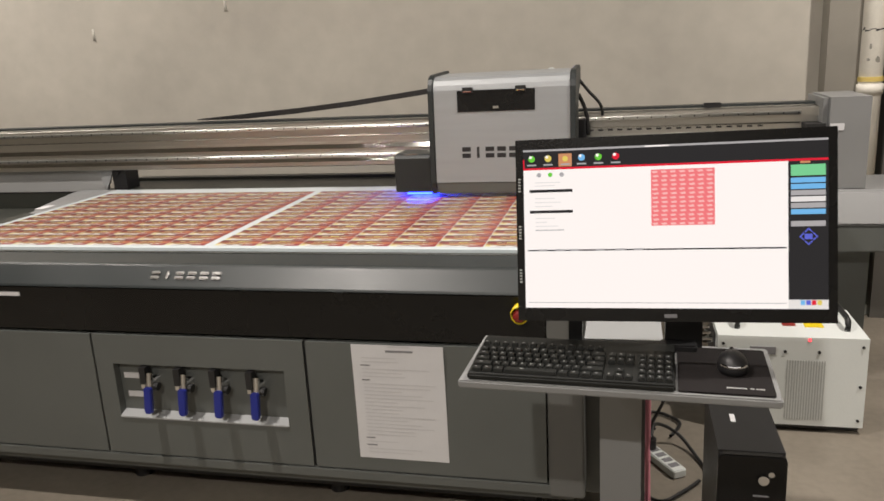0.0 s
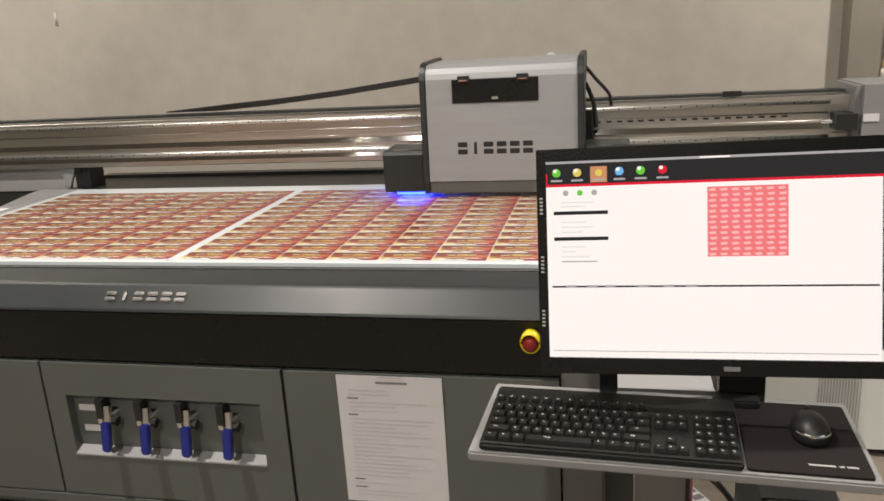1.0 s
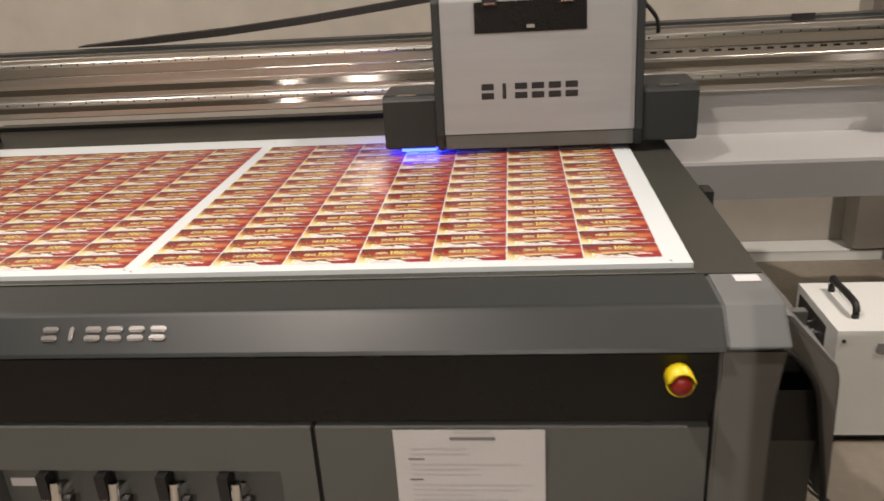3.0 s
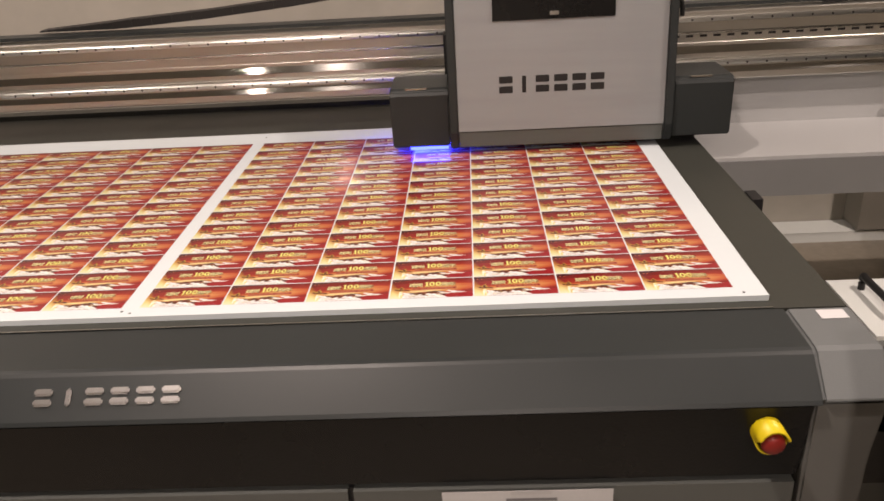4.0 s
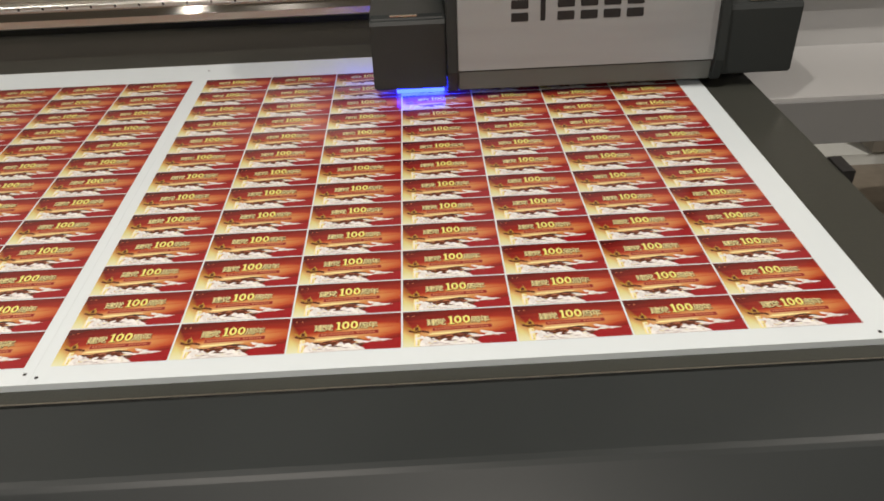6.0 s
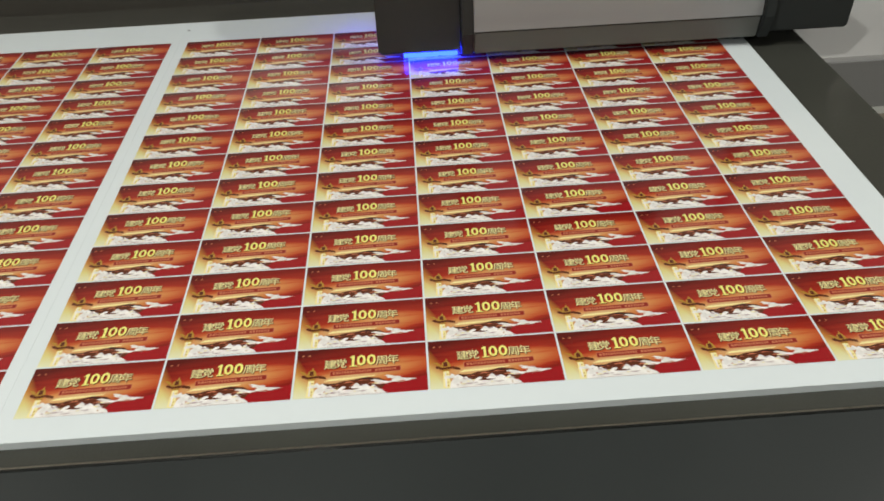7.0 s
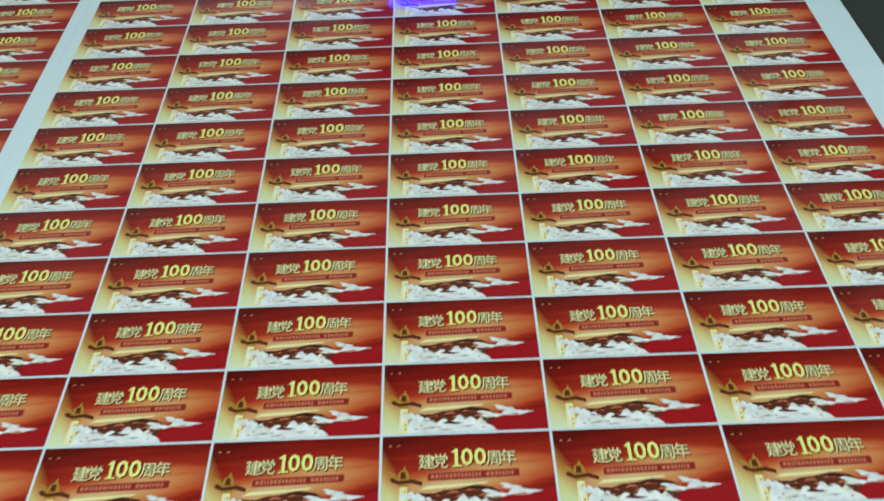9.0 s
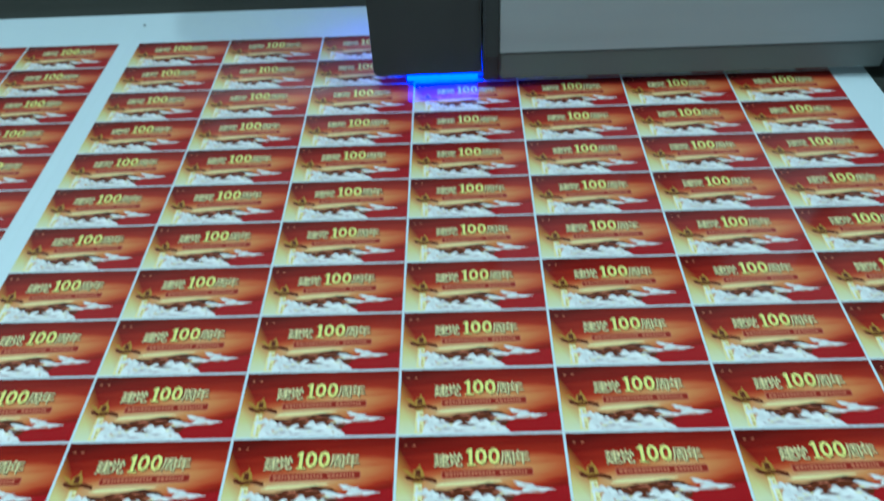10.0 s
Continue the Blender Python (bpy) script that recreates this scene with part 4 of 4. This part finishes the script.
def card_mesh():
    bm = bmesh.new()
    L = 0.00012
    flat(bm, [(0, 0), (CWD, 0), (CWD, CHT), (0, CHT)], 0, 0)

    def uv(pts):
        return [(u * CWD, v * CHT) for u, v in pts]

    def hill(u0, u1, v0, top, bumps, amp, seed):
        r = random.Random(seed)
        n = bumps * 6
        out = [(u0, v0), (u1, v0)]
        hs = [r.uniform(0.5, 1.0) for _ in range(bumps + 1)]
        for i in range(n + 1):
            s = 1 - i / n
            k = min(int(s * bumps), bumps - 1)
            f = s * bumps - k
            env = math.sin(math.pi * min(1, max(0, s))) ** 0.5
            out.append((u0 + (u1 - u0) * s, v0 + env * (top + amp * hs[k] * math.sin(math.pi * f))))
        return out

    # crimson ground in the lower corner, brown ridge, white clouds
    flat(bm, uv([(0.60, 0.0), (1.0, 0.0), (1.0, 0.30), (0.90, 0.27), (0.78, 0.20), (0.66, 0.18), (0.58, 0.10)]), L, 8)
    flat(bm, uv([(0.17, 0.13), (0.66, 0.10), (0.70, 0.22), (0.64, 0.31), (0.54, 0.345), (0.44, 0.30), (0.36, 0.29), (0.28, 0.235), (0.215, 0.27), (0.19, 0.25)]), L * 2, 6)
    flat(bm, uv([(0.22, 0.30), (0.40, 0.32), (0.60, 0.355), (0.62, 0.375), (0.45, 0.36), (0.26, 0.345)]), L * 2, 2)
    for u0, v0, w in ((0.27, 0.21, 0.07), (0.37, 0.24, 0.08), (0.48, 0.27, 0.09), (0.55, 0.20, 0.08), (0.42, 0.19, 0.06)):
        flat(bm, uv([(u0, v0), (u0 + w * 0.5, v0 + 0.012), (u0 + w, v0 + 0.005), (u0 + w * 0.7, v0 + 0.034), (u0 + w * 0.3, v0 + 0.030)]), L * 3, 5)
    flat(bm, uv([(0.19, 0.235), (0.25, 0.215), (0.31, 0.225), (0.36, 0.27), (0.30, 0.25), (0.22, 0.255)]), L * 4, 3)
    flat(bm, uv([(0.40, 0.285), (0.52, 0.325), (0.63, 0.295), (0.66, 0.255), (0.60, 0.27), (0.50, 0.295)]), L * 4, 3)
    flat(bm, uv(hill(0.14, 0.69, 0.0, 0.118, 6, 0.10, 3)), L * 3, 7)
    flat(bm, uv(hill(0.36, 0.64, 0.05, 0.11, 4, 0.08, 8)), L * 4, 7)
    for u0, v0 in ((0.24, 0.06), (0.47, 0.07), (0.55, 0.13), (0.33, 0.03)):
        flat(bm, uv([(u0, v0), (u0 + 0.05, v0 - 0.012), (u0 + 0.09, v0 + 0.01), (u0 + 0.05, v0 + 0.012)]), L * 5, 10)
    flat(bm, uv(hill(0.16, 0.30, 0.10, 0.09, 3, 0.06, 5)), L * 4, 7)
    flat(bm, uv([(0.36, 0.115), (0.44, 0.10), (0.49, 0.12), (0.43, 0.135), (0.40, 0.165)]), L * 5, 6)
    # doves
    for u, v, s in ((0.66, 0.205, 1.0), (0.80, 0.235, 1.25), (0.74, 0.30, 0.7)):
        d = 0.060 * s
        body = [(u + d * math.cos(a), v + 0.030 * s * math.sin(a)) for a in (k * math.pi / 6 for k in range(12))]
        flat(bm, uv(body), L * 6, 7)
        wing = [(u - 0.5 * d, v + 0.01 * s), (u - 1.5 * d, v + 0.06 * s), (u - 0.9 * d, v + 0.075 * s), (u - 0.1 * d, v + 0.05 * s), (u + 0.4 * d, v + 0.015 * s)]
        flat(bm, uv(wing), L * 7, 7)
        flat(bm, uv([(u + 0.7 * d, v - 0.012 * s), (u + 1.7 * d, v + 0.004 * s), (u + 0.8 * d, v + 0.02 * s)]), L * 7, 7)
        flat(bm, uv([(u - 0.6 * d, v - 0.022 * s), (u + 0.5 * d, v - 0.028 * s), (u + 0.2 * d, v - 0.008 * s)]), L * 7, 5)
    # carved column with its cloud board
    flat(bm, uv([(0.095, 0.0), (0.155, 0.0), (0.148, 0.34), (0.105, 0.34)]), L * 3, 2)
    flat(bm, uv([(0.112, 0.03), (0.126, 0.02), (0.124, 0.31), (0.116, 0.32)]), L * 4, 7)
    for v in (0.04, 0.10, 0.21, 0.27):
        flat(bm, uv([(0.128, v), (0.143, v + 0.008), (0.141, v + 0.026), (0.131, v + 0.02)]), L * 4, 9)
    flat(bm, uv(hill(0.10, 0.24, 0.19, 0.05, 3, 0.05, 14)), L * 5, 7)
    flat(bm, uv(hill(0.145, 0.23, 0.0, 0.16, 2, 0.05, 21)), L * 5, 7)
    r = random.Random(31)
    for k in range(16):
        u0, v0, w = r.uniform(0.18, 0.60), r.uniform(0.03, 0.20), r.uniform(0.02, 0.055)
        flat(bm, uv([(u0, v0), (u0 + w * 0.6, v0 - 0.010), (u0 + w, v0 + 0.004), (u0 + w * 0.5, v0 + 0.010)]), L * 8, r.choice((10, 10, 2, 9)))
    flat(bm, uv([(0.10, 0.34), (0.15, 0.34), (0.165, 0.43), (0.155, 0.52), (0.14, 0.56), (0.135, 0.61), (0.125, 0.56), (0.10, 0.52), (0.085, 0.43)]), L * 4, 9)
    flat(bm, uv([(0.108, 0.44), (0.142, 0.44), (0.138, 0.53), (0.112, 0.53)]), L * 5, 6)
    flat(bm, uv([(0.045, 0.44), (0.06, 0.40), (0.10, 0.37), (0.17, 0.385), (0.235, 0.345), (0.235, 0.395), (0.18, 0.435), (0.10, 0.415), (0.07, 0.46)]), L * 5, 6)
    flat(bm, uv([(0.03, 0.54), (0.06, 0.47), (0.09, 0.42), (0.085, 0.49), (0.06, 0.53)]), L * 5, 9)
    # small marks in the upper corner
    for u in (0.045, 0.095):
        flat(bm, uv([(u - 0.012, 0.855), (u + 0.012, 0.862), (u + 0.006, 0.885), (u - 0.004, 0.872)]), L, 5)
    # banner with a line of small unreadable writing
    flat(bm, uv([(0.262, 0.415), (0.270, 0.400), (0.796, 0.425), (0.804, 0.440), (0.804, 0.520), (0.796, 0.535), (0.270, 0.510), (0.262, 0.495)]), L * 3, 5)
    flat(bm, uv([(0.268, 0.418), (0.275, 0.410), (0.792, 0.435), (0.798, 0.445), (0.798, 0.516), (0.792, 0.525), (0.275, 0.500), (0.268, 0.490)]), L * 4, 4)
    r = random.Random(2)
    u = 0.285
    while u < 0.77:
        w = r.uniform(0.010, 0.02)
        if not 0.575 < u < 0.60:
            vv = 0.432 + (u - 0.27) * 0.047
            flat(bm, uv([(u, vv), (u + w, vv), (u + w, vv + 0.047), (u, vv + 0.047)]), L * 5, 5)
        u += w + 0.006
    # headline
    for body, x, y, size, bold in (("建", 0.0413, 0.0488, 0.0155, 0.00012), ("党", 0.0540, 0.0492, 0.0155, 0.00012), ("1", 0.0688, 0.0527, 0.0232, 0.0005), ("0", 0.0786, 0.0527, 0.0232, 0.0005), ("0", 0.0908, 0.0527, 0.0232, 0.0005), ("周", 0.1037, 0.0507, 0.0155, 0.00012), ("年", 0.1168, 0.0511, 0.0155, 0.00012)):
        me = text_mesh(body, size, bold)
        for dx, dz, idx in ((0.0008, L * 6, 3), (-0.0003, L * 7, 3), (0.0, L * 8, 1 if body in "10" else 11)):
            before = len(bm.faces)
            count = len(bm.verts)
            bm.from_mesh(me)
            bm.verts.ensure_lookup_table()
            bm.faces.ensure_lookup_table()
            for vtx in bm.verts[count:]:
                vtx.co = Vector((vtx.co.x + x + dx, vtx.co.y + y - dx, dz))
            for fc in bm.faces[before:]:
                fc.material_index = idx
        bpy.data.meshes.remove(me)
    for dx, dz, idx in ((0.0007, L * 6, 3), (0.0, L * 8, 1)):
        flat(bm, [(x + dx, y - dx) for x, y in ((0.0650, 0.0440), (0.0738, 0.0440), (0.0738, 0.0457), (0.0650, 0.0457))], dz, idx)
        flat(bm, [(x + dx, y - dx) for x, y in ((0.0642, 0.0585), (0.0668, 0.0578), (0.0680, 0.0612), (0.0662, 0.0606))], dz, idx)
    me = bpy.data.meshes.new("printed_card")
    bm.to_mesh(me)
    bm.free()
    for i in CARD_INKS:
        me.materials.append(i)
    return me


CARD = card_mesh()
for x0, x1, gx, dots in ((-1.186, -0.0171, -1.153, ((-0.028, -0.012), (-1.165, -0.018))), (-0.0169, 1.173, 0.0, ((1.132, -0.019), (-0.0095, -0.020), (-0.009, 1.105)))):
    board = thing("printed_board", "white coated board printed with red and gold cards on the bed", "printed board", (x0, -0.032, 0.8885), "boards on the bed")
    part("board", box(x0, x1, -0.033, 1.148, 0.8885, 0.8996), WHITE, board, "white coated board")
    for dx, dy in dots:
        part("register_mark", rod((dx, dy, 0.8994), (dx, dy, 0.8999), 0.0028, 10), BLACK, board)
    for r in range(13):
        for c in range(7):
            o = new("printed_card", CARD)
            o.parent = board
            o.location = (gx + c * 0.16 + 0.0013 - x0, r * 0.08 + 0.00125 + 0.032, 0.89975 - 0.8885)
